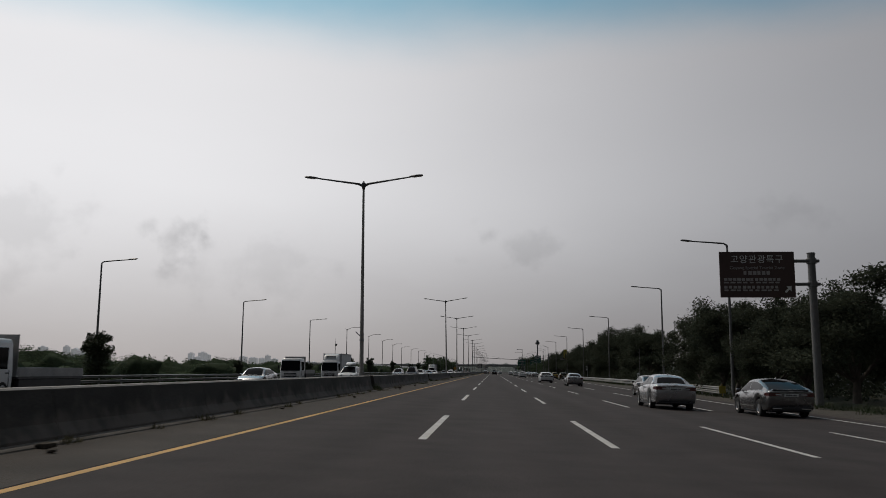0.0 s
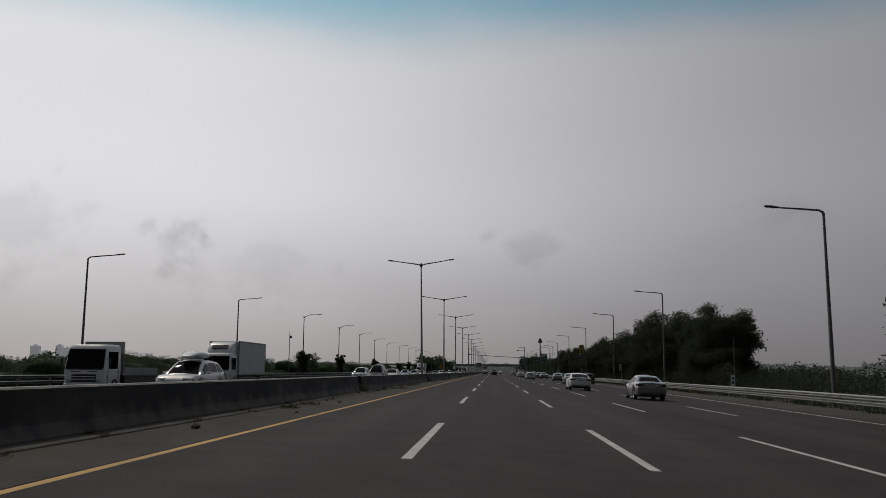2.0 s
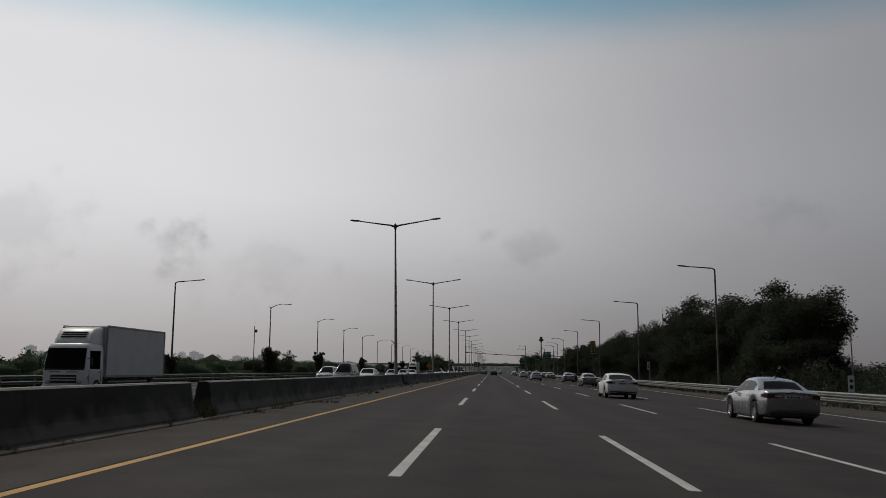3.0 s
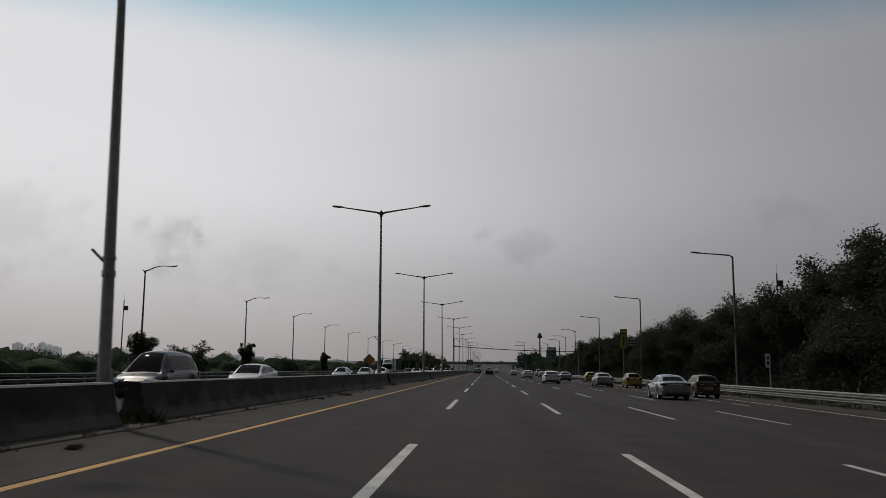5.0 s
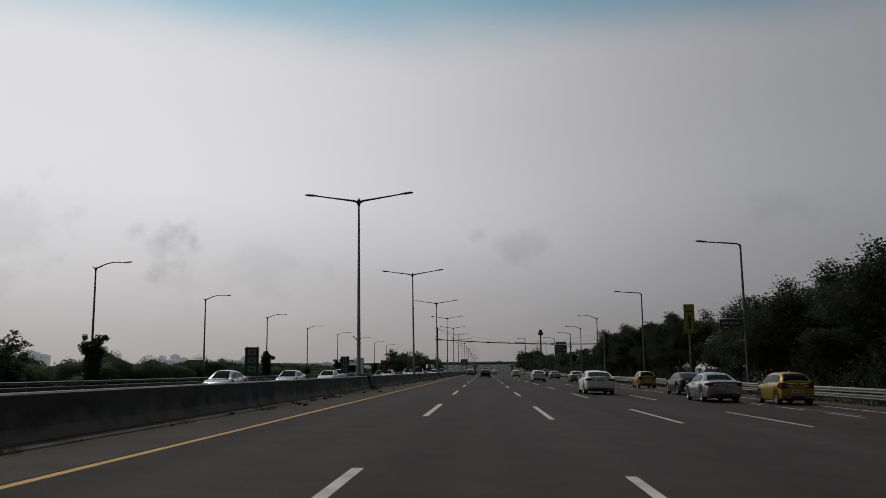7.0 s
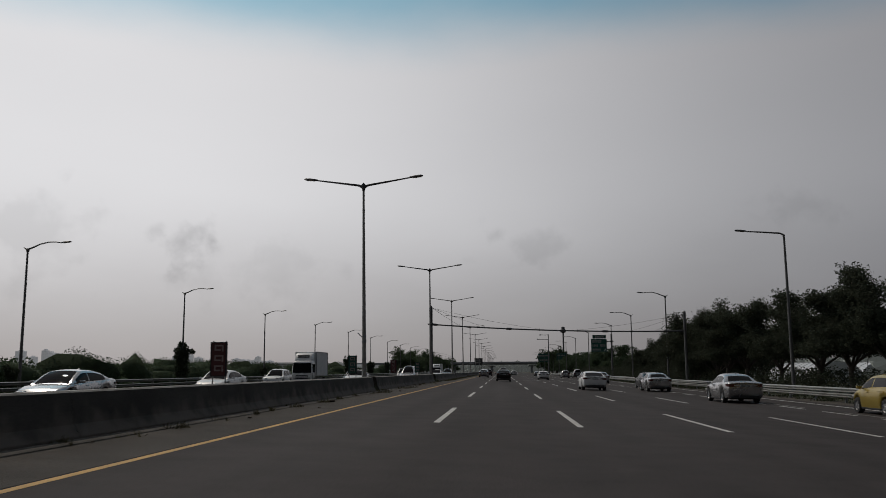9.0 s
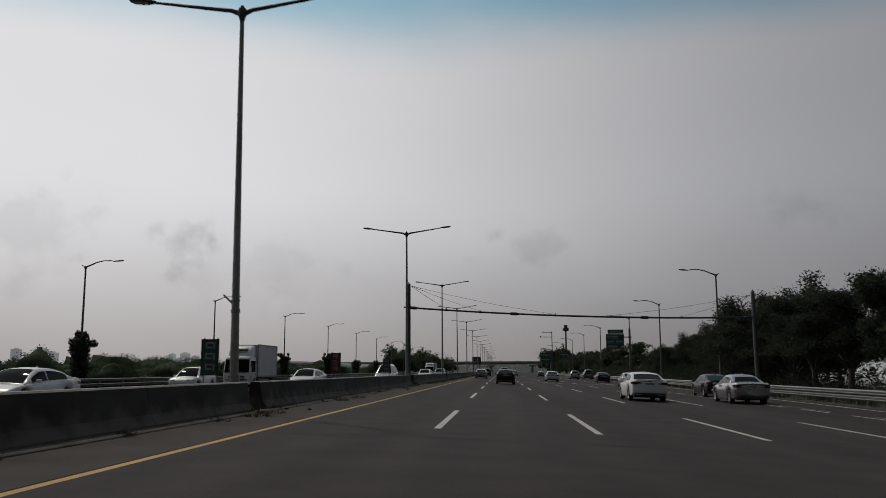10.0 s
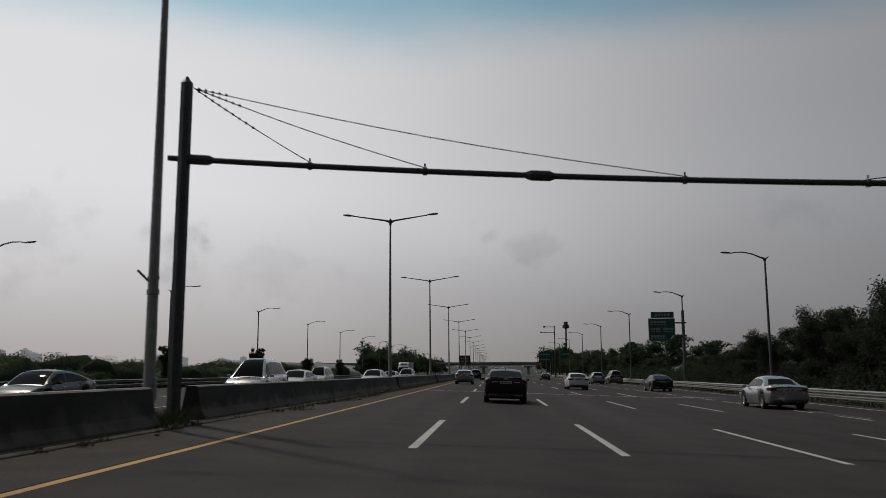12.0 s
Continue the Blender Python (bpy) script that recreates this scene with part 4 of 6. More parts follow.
    bm = lathe(bmesh.new(), [(0.05, 4.58), (0.06, 4.62), (0.03, 4.70)], 8)
    part("cap", bm, M["pole_dark"], e)
    # marker posts behind the rail
    for x, y, h in ((18.3, 165.0, 2.9), (19.0, 111.2, 1.6)):
        e = empty("marker_post", Matrix.Translation((x, y, -0.5)), "white marker plate on a steel post behind the rail", "road sign", "marker posts")
        bm = tube(bmesh.new(), [(0, 0.04, 0), (0, 0.04, h)], 0.05, 8)
        part("post", bm, M["galv"], e)
        bm = box(bmesh.new(), -0.30, 0.02, -0.015, 0.015, h - 0.9, h, 0.01)
        p = part("plate", bm, M["sign_white"], e)
        bm = box(bmesh.new(), -0.22, -0.06, -0.02, -0.015, h - 0.35, h - 0.2)
        box(bm, -0.22, -0.06, -0.02, -0.015, h - 0.7, h - 0.5)
        part("mark", bm, M["black"], p)


build_signs()


# ---------------------------------------------------------------- overpass and ramp
def bridge_deck(name, pts, width, depth, label):
    e = empty(name, Matrix.Identity(4), label, "bridge")
    vs = [Vector(p) for p in pts]

    def sweep(prof, nm, mat):
        verts, faces, n = [], [], len(prof)
        for i, p in enumerate(vs):
            d = (vs[min(i + 1, len(vs) - 1)] - vs[max(i - 1, 0)])
            d.z = 0
            d.normalize()
            s = Vector((d.y, -d.x, 0))
            verts += [p + s * a + Vector((0, 0, b)) for a, b in prof]
        for i in range(len(vs) - 1):
            for k in range(n):
                a, b = i * n + k, i * n + (k + 1) % n
                faces.append((a, b, b + n, a + n))
        faces += [tuple(range(n)), tuple(range((len(vs) - 1) * n, len(vs) * n))[::-1]]
        mesh_object(nm, verts, faces, M[mat], e)

    w = width / 2
    sweep([(-w, -0.3), (-w * 0.8, -depth), (w * 0.8, -depth), (w, -0.3), (w, 0), (-w, 0)], "deck", "bridge")
    for s in (-1, 1):
        sweep([(s * w, -0.35), (s * (w - 0.25), -0.35), (s * (w - 0.25), 0.85), (s * w, 0.85)], "parapet", "bridge")
    return e


def pier(e, x, y, z0, z1, w=1.6):
    bm = box(bmesh.new(), x - w / 2, x + w / 2, y - 0.7, y + 0.7, z0, z1 - 0.9, 0.1)
    box(bm, x - w * 1.6, x + w * 1.6, y - 0.8, y + 0.8, z1 - 0.9, z1, 0.05)
    part("pier", bm, M["bridge"], e)


b1 = bridge_deck("overpass", [(-150 + 20 * k, 806 + 0.4 * k, 6.9 - 0.004 * (k - 8) ** 2) for k in range(17)], 12, 1.25, "pale concrete overpass crossing the motorway far ahead")
for px in (-110, -70, -34, -7, 22, 60, 100, 140):
    pier(b1, px, 810, -2.5, 5.1)
b2 = bridge_deck("ramp_bridge", [(-40 - 8 * k - 0.33 * k * k, 540 + 26 * k, 1.3 + 0.85 * k - 0.022 * k * k) for k in range(14)], 8.5, 1.3, "pale concrete ramp bridge climbing beside the motorway")
for k in range(2, 14, 2):
    pier(b2, -40 - 8 * k - 0.33 * k * k, 540 + 26 * k, -2.5, 0.1 + 0.85 * k - 0.022 * k * k, 1.2)


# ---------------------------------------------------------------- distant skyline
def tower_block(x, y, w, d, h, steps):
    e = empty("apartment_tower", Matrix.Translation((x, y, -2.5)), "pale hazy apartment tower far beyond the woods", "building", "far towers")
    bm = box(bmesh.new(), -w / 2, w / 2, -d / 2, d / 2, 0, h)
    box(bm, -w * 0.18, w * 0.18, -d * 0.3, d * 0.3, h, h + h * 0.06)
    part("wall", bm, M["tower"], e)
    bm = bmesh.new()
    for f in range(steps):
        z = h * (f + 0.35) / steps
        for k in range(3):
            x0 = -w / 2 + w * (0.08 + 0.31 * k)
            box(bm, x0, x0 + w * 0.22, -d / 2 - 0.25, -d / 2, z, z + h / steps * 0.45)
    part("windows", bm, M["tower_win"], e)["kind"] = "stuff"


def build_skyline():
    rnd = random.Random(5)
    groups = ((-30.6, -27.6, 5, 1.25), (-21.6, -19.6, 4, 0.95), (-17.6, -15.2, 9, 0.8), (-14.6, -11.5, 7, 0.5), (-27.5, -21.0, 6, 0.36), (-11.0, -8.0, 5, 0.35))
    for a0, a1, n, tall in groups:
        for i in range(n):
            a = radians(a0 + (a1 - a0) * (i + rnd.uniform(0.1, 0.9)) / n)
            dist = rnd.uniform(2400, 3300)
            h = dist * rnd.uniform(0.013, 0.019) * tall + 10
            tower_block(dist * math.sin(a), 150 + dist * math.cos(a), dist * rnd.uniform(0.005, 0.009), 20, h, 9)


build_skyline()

# ---------------------------------------------------------------- vehicles
PAINT = {
    "black": car_paint("black_paint", (0.007, 0.007, 0.008), 0.0, 0.30, 0.15),
    "silver": car_paint("silver_paint", (0.44, 0.44, 0.45), 0.80, 0.26, 0.6),
    "white": car_paint("white_paint_car", (0.78, 0.78, 0.775), 0.0, 0.38, 0.4),
    "grey": car_paint("grey_paint", (0.20, 0.20, 0.205), 0.85, 0.24, 0.5),
    "dark": car_paint("dark_grey_paint", (0.014, 0.014, 0.016), 0.1, 0.30, 0.15),
    "yellow": car_paint("yellow_paint_car", (0.36, 0.25, 0.030), 0.35, 0.32, 0.4),
    # yellow car paint with the shade of a dark reflection mixed in
    "olive": car_paint("olive_paint", (0.085, 0.070, 0.028), 0.4, 0.34, 0.35),
    "blue": car_paint("dark_blue_paint", (0.014, 0.018, 0.032), 0.1, 0.34, 0.15),
}

SHAPES = {
    # lengths in metres from the rear; deck: (y, half width share, underside, shoulder); roof: (y, z)
    "sedan": dict(L=4.90, W=1.88, wheel=0.34, axles=(1.08, 3.92),
                  deck=[(0, .88, .56, .98), (.04, .93, .40, 1.06), (.22, .97, .28, 1.09), (.9, 1, .21, 1.05), (1.6, 1, .18, 1.00), (2.6, 1, .18, .96), (3.5, .995, .18, .92), (4.2, .97, .20, .84), (4.68, .90, .25, .72), (4.86, .79, .36, .61), (4.90, .71, .44, .56)],
                  roof=[(.52, 1.085), (.80, 1.20), (1.25, 1.385), (1.72, 1.46), (2.35, 1.485), (2.85, 1.445), (3.25, 1.27), (3.85, .905)]),
    "notchback": dict(L=4.87, W=1.85, wheel=0.335, axles=(1.06, 3.86),
                      deck=[(0, .86, .50, .96), (.04, .92, .36, 1.03), (.2, .965, .26, 1.06), (.9, 1, .20, 1.04), (1.6, 1, .18, .99), (2.6, 1, .18, .95), (3.5, .995, .18, .91), (4.2, .97, .20, .83), (4.64, .90, .25, .71), (4.83, .79, .36, .61), (4.87, .71, .44, .56)],
                      roof=[(.84, 1.07), (1.02, 1.18), (1.34, 1.36), (1.74, 1.455), (2.35, 1.49), (2.85, 1.45), (3.25, 1.27), (3.85, .90)]),
    "liftback": dict(L=4.82, W=1.86, wheel=0.335, axles=(1.05, 3.86),
                     deck=[(0, .87, .55, .95), (.05, .93, .40, 1.02), (.25, .965, .26, 1.04), (.9, 1, .20, 1.02), (1.6, 1, .18, .98), (2.6, 1, .18, .94), (3.5, .995, .18, .90), (4.2, .97, .20, .82), (4.6, .89, .25, .70), (4.78, .78, .36, .60), (4.82, .70, .44, .55)],
                     roof=[(.20, 1.04), (.6, 1.17), (1.15, 1.33), (1.7, 1.43), (2.3, 1.465), (2.8, 1.43), (3.2, 1.26), (3.8, .885)]),
    "hatch": dict(L=3.60, W=1.62, wheel=0.295, axles=(.62, 3.00),
                  deck=[(0, .86, .46, .92), (.04, .93, .32, 1.00), (.2, .97, .24, 1.02), (.6, 1, .20, 1.00), (1.6, 1, .18, .96), (2.4, 1, .18, .93), (3.0, .98, .20, .86), (3.4, .92, .25, .72), (3.56, .82, .36, .62), (3.60, .74, .44, .56)],
                  roof=[(.06, 1.02), (.22, 1.26), (.50, 1.44), (1.0, 1.49), (1.6, 1.50), (2.1, 1.45), (2.5, 1.24), (3.0, .875)]),
    "suv": dict(L=4.55, W=1.86, wheel=0.36, axles=(.95, 3.62),
                deck=[(0, .84, .50, .98), (.05, .92, .38, 1.08), (.2, .97, .30, 1.10), (.8, 1, .26, 1.09), (1.8, 1, .24, 1.06), (2.6, 1, .24, 1.04), (3.4, .99, .24, 1.01), (4.1, .96, .28, .97), (4.40, .90, .34, .88), (4.52, .82, .42, .76), (4.55, .76, .46, .70)],
                roof=[(.10, 1.10), (.32, 1.42), (.60, 1.60), (1.2, 1.67), (2.0, 1.68), (2.5, 1.63), (2.95, 1.40), (3.5, 1.00)]),
    "van": dict(L=5.1, W=1.90, wheel=0.345, axles=(1.15, 4.25),
                deck=[(0, .90, .46, .98), (.04, .95, .32, 1.08), (.2, .98, .26, 1.10), (.9, 1, .22, 1.10), (2.0, 1, .20, 1.08), (3.4, 1, .20, 1.05), (4.2, .99, .22, 1.00), (4.8, .94, .28, .88), (5.02, .86, .36, .74), (5.1, .78, .46, .66)],
                roof=[(.03, 1.10), (.14, 1.60), (.40, 1.86), (1.2, 1.93), (2.6, 1.93), (3.2, 1.86), (3.7, 1.53), (4.3, 1.00)]),
}


def curve(points, col):
    ys = [p[0] for p in points]
    vs = [p[col] for p in points]
    return lambda y: float(np.interp(y, ys, vs))


def smooth_curve(points, col):
    """A rounded line through the points."""
    raw = curve(points, col)
    return lambda y: (raw(y - 0.09) + 2 * raw(y) + raw(y + 0.09)) / 4


def build_wheel(r, w, rim_mat):
    bm = lathe(bmesh.new(), [(r * .62, -w / 2), (r * .93, -w / 2), (r * .99, -w * .36), (r, -w * .2), (r, w * .2), (r * .99, w * .36), (r * .93, w / 2), (r * .62, w / 2)], 28, "x")
    tyre = part("tyre", bm, M["tyre"], None, smooth=50)
    bm = lathe(bmesh.new(), [(r * .64, w * .46), (r * .60, w * .40), (r * .57, w * .1), (r * .15, w * .05), (0.001, w * .05)], 28, "x")
    for k in range(5):
        a = 2 * math.pi * k / 5
        c, s = math.cos(a), math.sin(a)
        vs = []
        for rr, hw in ((r * .10, .045), (r * .60, .03)):
            for sx in (-1, 1):
                for dx in (w * .2, w * .40):
                    vs.append(bm.verts.new((dx, rr * c - sx * hw * s, rr * s + sx * hw * c)))
        for q in ((0, 1, 3, 2), (4, 6, 7, 5), (1, 5, 7, 3), (0, 2, 6, 4), (0, 4, 5, 1), (2, 3, 7, 6)):
            bm.faces.new([vs[i] for i in q])
    lathe(bm, [(r * .16, w * .3), (r * .15, w * .42), (0.001, w * .44)], 14, "x")
    rim = part("rim", bm, M[rim_mat], None, "alloy rim", smooth=40)
    return tyre, rim


def build_car(name, shape, paint, m, label, category="car", group="", tail="red", roof_box=False):
    S = SHAPES[shape]
    L, W, R = S["L"], S["W"] / 2, S["wheel"]
    e = empty(name, m @ Matrix.Scale(OWN_SIZE if group == OWN else 1.0, 4), label, category, group)
    y0 = -L / 2
    hw, under, shoulder = smooth_curve(S["deck"], 1), curve(S["deck"], 2), smooth_curve(S["deck"], 3)
    roof = smooth_curve(S["roof"], 1)
    ya, yb = S["roof"][0][0], S["roof"][-1][0]

    # lower body with wheel arches
    st = sorted(set(list(np.linspace(0.0, 0.3, 7)) + list(np.linspace(0.3, L - 0.4, 26)) + list(np.linspace(L - 0.4, L, 8))
                    + [a + (R + 0.055) * math.cos(k * math.pi / 12) for a in S["axles"] for k in range(13)]))
    bm = bmesh.new()
    rows = []
    for s in st:
        w, b, t = W * hw(s), under(s), shoulder(s)
        for a in S["axles"]:
            d = (R + 0.06) ** 2 - (s - a) ** 2
            if d > 0:
                b = max(b, R + math.sqrt(d))
        b = min(b, t - 0.12)
        h = t - b
        half = [(0, b), (.80 * w, b), (.955 * w, b + min(.04, h * .1)), (.985 * w, b + min(.13, h * .25)), (w, b + h * .50), (.992 * w, b + h * .70), (.965 * w, t - h * .09), (.925 * w, t - .012), (.86 * w, t), (.45 * w, t + .022), (0, t + .03)]
        ring = half + [(-x, z) for x, z in half[-2:0:-1]]
        rows.append([bm.verts.new((x, y0 + s, z)) for x, z in ring])
    n = len(rows[0])
    for a, b in zip(rows, rows[1:]):
        for k in range(n):
            bm.faces.new((a[k], a[(k + 1) % n], b[(k + 1) % n], b[k]))
    bm.faces.new(rows[0])
    bm.faces.new(rows[-1][::-1])
    body = part("body", bm, PAINT[paint], e, smooth=45)

    # cabin
    def wb(s):
        return W * hw(s) * 0.905

    def sec(s):
        zs = shoulder(s) - 0.01
        r = max(roof(s), zs + 0.005)
        wt = wb(s) - (r - zs) * (0.52 if shape == "notchback" else 0.40)
        return zs, r, wt

    def side(s, v, off=0.006):
        zs, r, wt = sec(s)
        top = r - 0.06 * min(1, (r - zs) / 0.25)
        bulge = 0.025 * math.sin(math.pi * v) * min(1, (r - zs) / 0.3)
        return wb(s) + (wt - wb(s)) * v + bulge + off, zs + (top - zs) * v

    def top(s, u, off=0.0):
        zs, r, wt = sec(s)
        return u * (wt - 0.03), r + 0.05 * (1 - u * u) - 0.044 + off

    bm = bmesh.new()
    rows = []
    for s in np.linspace(ya, yb, 34):
        half = [side(s, v, 0) for v in (0, .25, .5, .75, 1.0)] + [top(s, u) for u in (.92, .7, .35, 0)]
        ring = half + [(-x, z) for x, z in half[-2::-1]]
        rows.append([bm.verts.new((x, y0 + s, z)) for x, z in ring])
    n = len(rows[0])
    for a, b in zip(rows, rows[1:]):
        for k in range(n - 1):
            bm.faces.new((a[k], a[k + 1], b[k + 1], b[k]))
    part("cabin", bm, PAINT[paint], e, smooth=50)

    def patch(nm, fn, ss, us, lab):
        bm = bmesh.new()
        grid = [[bm.verts.new(fn(s, u)) for u in us] for s in ss]
        for a, b in zip(grid, grid[1:]):
            for k in range(len(us) - 1):
                bm.faces.new((a[k], a[k + 1], b[k + 1], b[k]))
        part(nm, bm, M["glass_dark"], e, lab, 60)

    roof_pts = S["roof"]
    peak_r = next(p[0] for p in roof_pts if p[1] >= max(q[1] for q in roof_pts) - 0.13)
    peak_f = next(p[0] for p in reversed(roof_pts) if p[1] >= max(q[1] for q in roof_pts) - 0.06)
    wide = 0.84 if shape == "notchback" else 0.94
    us = [-wide, -.76, -.4, 0, .4, .76, wide]

    def on_top(s, u):
        x, z = top(s, u * .96)
        ds = 0.02
        slope = (sec(min(yb, s + ds))[1] - sec(max(ya, s - ds))[1]) / (2 * ds)
        nn = Vector((0, -slope, 1)).normalized() * 0.008
        return (x, y0 + s + nn.y, z + nn.z)

    patch("rear_window", on_top, np.linspace(ya + 0.05, peak_r - 0.03, 9), us, "dark tinted rear window")
    patch("windscreen", on_top, np.linspace(peak_f + 0.05, yb - 0.06, 9), us, "dark windscreen")
    mid = (S["axles"][0] + S["axles"][1]) / 2 - 0.10
    for sg in (-1, 1):
        def on_side(s, v):
            x, z = side(s, v)
            return (sg * x, y0 + s, z)
        lo = ya + (0.55 if shape in ("sedan", "liftback") else 0.40 if shape == "notchback" else 0.30)
        cells = [(lo, mid - 0.035), (mid + 0.035, yb - 0.42)]
        if shape in ("van", "suv"):
            q = lo + (mid - lo) * 0.42
            cells = [(lo, q - 0.04), (q + 0.04, mid - 0.035), (mid + 0.035, yb - 0.42)]
        for a, b in cells:
            patch("side_window", on_side, np.linspace(a, b, 9), [.10, .35, .6, .84], "dark side window")
        # mirror, handles
        bm = box(bmesh.new(), -0.09, 0.09, -0.06, 0.06, -0.055, 0.065, 0.025, 2)
        box(bm, -sg * 0.17 - 0.05, -sg * 0.17 + 0.05, -0.03, 0.03, -0.05, -0.02)
        zs = shoulder(yb - 0.5)
        part("door_mirror", bm, PAINT[paint], e, smooth=40).matrix_basis = Matrix.Translation((sg * (wb(yb - .5) + 0.17), y0 + yb - 0.55, zs + 0.06))
        for s in (mid - 0.75, mid + 0.28):
            if ya < s:
                bm = box(bmesh.new(), -0.014, 0.014, -0.10, 0.10, -0.016, 0.016, 0.008)
                part("door_handle", bm, M["chrome"] if paint in ("black", "dark") else PAINT[paint], e).matrix_basis = Matrix.Translation((sg * (W * hw(s) * 0.985 + 0.004), y0 + s, shoulder(s) - 0.13))
        # sill
        bm = box(bmesh.new(), sg * W * .93 - 0.03, sg * W * .93 + 0.03, y0 + S["axles"][0] + R + 0.08, y0 + S["axles"][1] - R - 0.08, 0.17, 0.26, 0.02)
        part("sill", bm, M["black"], e, "black sill trim")

    # wheels
    tyre, rim = build_wheel(R, 0.215, "rim" if shape != "van" else "galv")
    for i, a in enumerate(S["axles"]):
        for sg in (-1, 1):
            wm = Matrix.Translation((sg * (W - 0.125), y0 + a, R)) @ (Matrix.Identity(4) if sg > 0 else pose(0, 0, 0, 0, 0, 180))
            hub = new("wheel", tyre.data)
            hub.parent, hub.matrix_basis = e, wm
            rr = new("rim", rim.data)
            rr.parent = hub
            rr["label"] = "alloy rim"
    bpy.data.objects.remove(tyre)
    bpy.data.objects.remove(rim)

    # rear: lamps, plate, bumper, trim
    zt = shoulder(0.1)
    for sg in (-1, 1):
        bm = bmesh.new()
        pts = [(0.0, .46 * W, -.024), (0.0, .64 * W, -.024), (0.0, .82 * W * hw(0) / .88, -.024), (0.0, W * hw(0) + .006, -.012), (0.10, W * hw(.10) + .008, 0.0), (0.30, W * hw(.30) + .008, 0.0)]
        rowz = ((zt - .215, zt - .075) if shape not in ("suv", "hatch", "van") else (zt - .27, zt + .02))
        taper = [0.62, .8, 1.0, 1.0, 1.0, 0.6]
        lo_r, hi_r = [], []
        for (s, x, dy), tp in zip(pts, taper):
            zc = (rowz[0] + rowz[1]) / 2
            hh = (rowz[1] - rowz[0]) / 2 * tp
            lo_r.append(bm.verts.new((sg * x, y0 + s + dy, zc - hh)))
            hi_r.append(bm.verts.new((sg * x, y0 + s + dy, zc + hh)))
        inner = [[bm.verts.new((v.co.x * 0.97, v.co.y + 0.06, v.co.z)) for v in rr] for rr in (lo_r, hi_r)]
        for k in range(len(pts) - 1):
            bm.faces.new((lo_r[k], lo_r[k + 1], hi_r[k + 1], hi_r[k]))
            bm.faces.new((hi_r[k], hi_r[k + 1], inner[1][k + 1], inner[1][k]))
            bm.faces.new((lo_r[k + 1], lo_r[k], inner[0][k], inner[0][k + 1]))
        bm.faces.new((lo_r[0], hi_r[0], inner[1][0], inner[0][0]))
        tl = part("tail_light", bm, M["tail_red"], e, "red tail lamp")
        zc = (rowz[0] + rowz[1]) / 2
        bm = box(bmesh.new(), sg * W * .50 - 0.11, sg * W * .50 + 0.11, y0 - 0.030, y0 - 0.012, zc - 0.028, zc + 0.018, 0.006)
        part("reverse_lens", bm, M["tail_clear"], tl, "clear lens strip")
        # front lamp
        bm = box(bmesh.new(), -0.24, 0.24, -0.12, 0.10, -0.06, 0.06, 0.03, 2)
        hl = part("headlight", bm, M["tail_clear"], e, "clear headlamp", 40)
        hl.matrix_basis = pose(sg * W * 0.66, y0 + L - 0.16, shoulder(L - 0.2) - 0.09, -12, 0, -sg * 24)
        # exhaust trim / reflector
        if shape != "notchback":
            bm = box(bmesh.new(), sg * W * .58 - 0.17, sg * W * .58 + 0.17, y0 - 0.024, y0 + 0.05, 0.325, 0.360, 0.008)
            part("bumper_trim", bm, M["chrome"], e, "bright bumper strip")
    bm = box(bmesh.new(), -W * .78, W * .78, y0 + 0.02, y0 + 0.24, 0.25, 0.33 if shape == "notchback" else 0.43, 0.035, 2)
    part("bumper", bm, M["black"], e, "black lower rear bumper", 40)
    bm = box(bmesh.new(), -W * .74, W * .74, y0 + L - 0.22, y0 + L + 0.006, 0.22, 0.44, 0.05, 2)
    part("bumper", bm, M["black"], e, "lower front bumper", 40)
    bm = box(bmesh.new(), -0.46, 0.46, y0 + L - 0.03, y0 + L + 0.012, 0.47, 0.60, 0.02)
    part("grille", bm, M["black"], e, "black grille")
    zp = zt - 0.17 if shape != "hatch" else 0.62
    for yy, zz in ((y0 - 0.03, zp), (y0 + L + 0.014, 0.40)):
        bm = box(bmesh.new(), -0.26, 0.26, yy, yy + 0.012, zz - 0.055, zz + 0.055, 0.006)
        p = part("number_plate", bm, M["plate"], e, "white plate with dark bars")
        bm = bmesh.new()
        ys = (yy - 0.003, yy) if yy < 0 else (yy + 0.012, yy + 0.015)
        for k, (a, b) in enumerate(((-.21, -.14), (-.12, -.05), (-.03, .03), (.06, .10), (.11, .15), (.16, .20))):
            box(bm, a, b, ys[0], ys[1], zz - 0.032, zz + 0.032)
        part("bars", bm, M["pole_dark"], p)
    bm = box(bmesh.new(), -W * .60, W * .60, y0 - 0.012, y0 + 0.05, zt - 0.06, zt - 0.045, 0.004)
    part("boot_seam", bm, M["black"], e)
    if shape in ("sedan", "liftback"):
        bm = box(bmesh.new(), -W * .72, W * .72, y0 + 0.03, y0 + 0.26, zt + 0.02, zt + 0.05, 0.014, 2)
        part("spoiler_lip", bm, PAINT[paint], e, smooth=40)
    bm = box(bmesh.new(), -0.09, 0.09, y0 - 0.028, y0 - 0.008, zt - 0.045, zt + 0.0, 0.01)
    part("badge", bm, M["chrome"], e, "plain bright badge")
    # underside, so that no light comes through
    bm = box(bmesh.new(), -W * .80, W * .80, y0 + 0.25, y0 + L - 0.25, 0.20, 0.34, 0.03)
    part("underbody", bm, M["black"], e, "black underbody")
    sx = roof_pts[3][0]
    bm = bmesh.new()
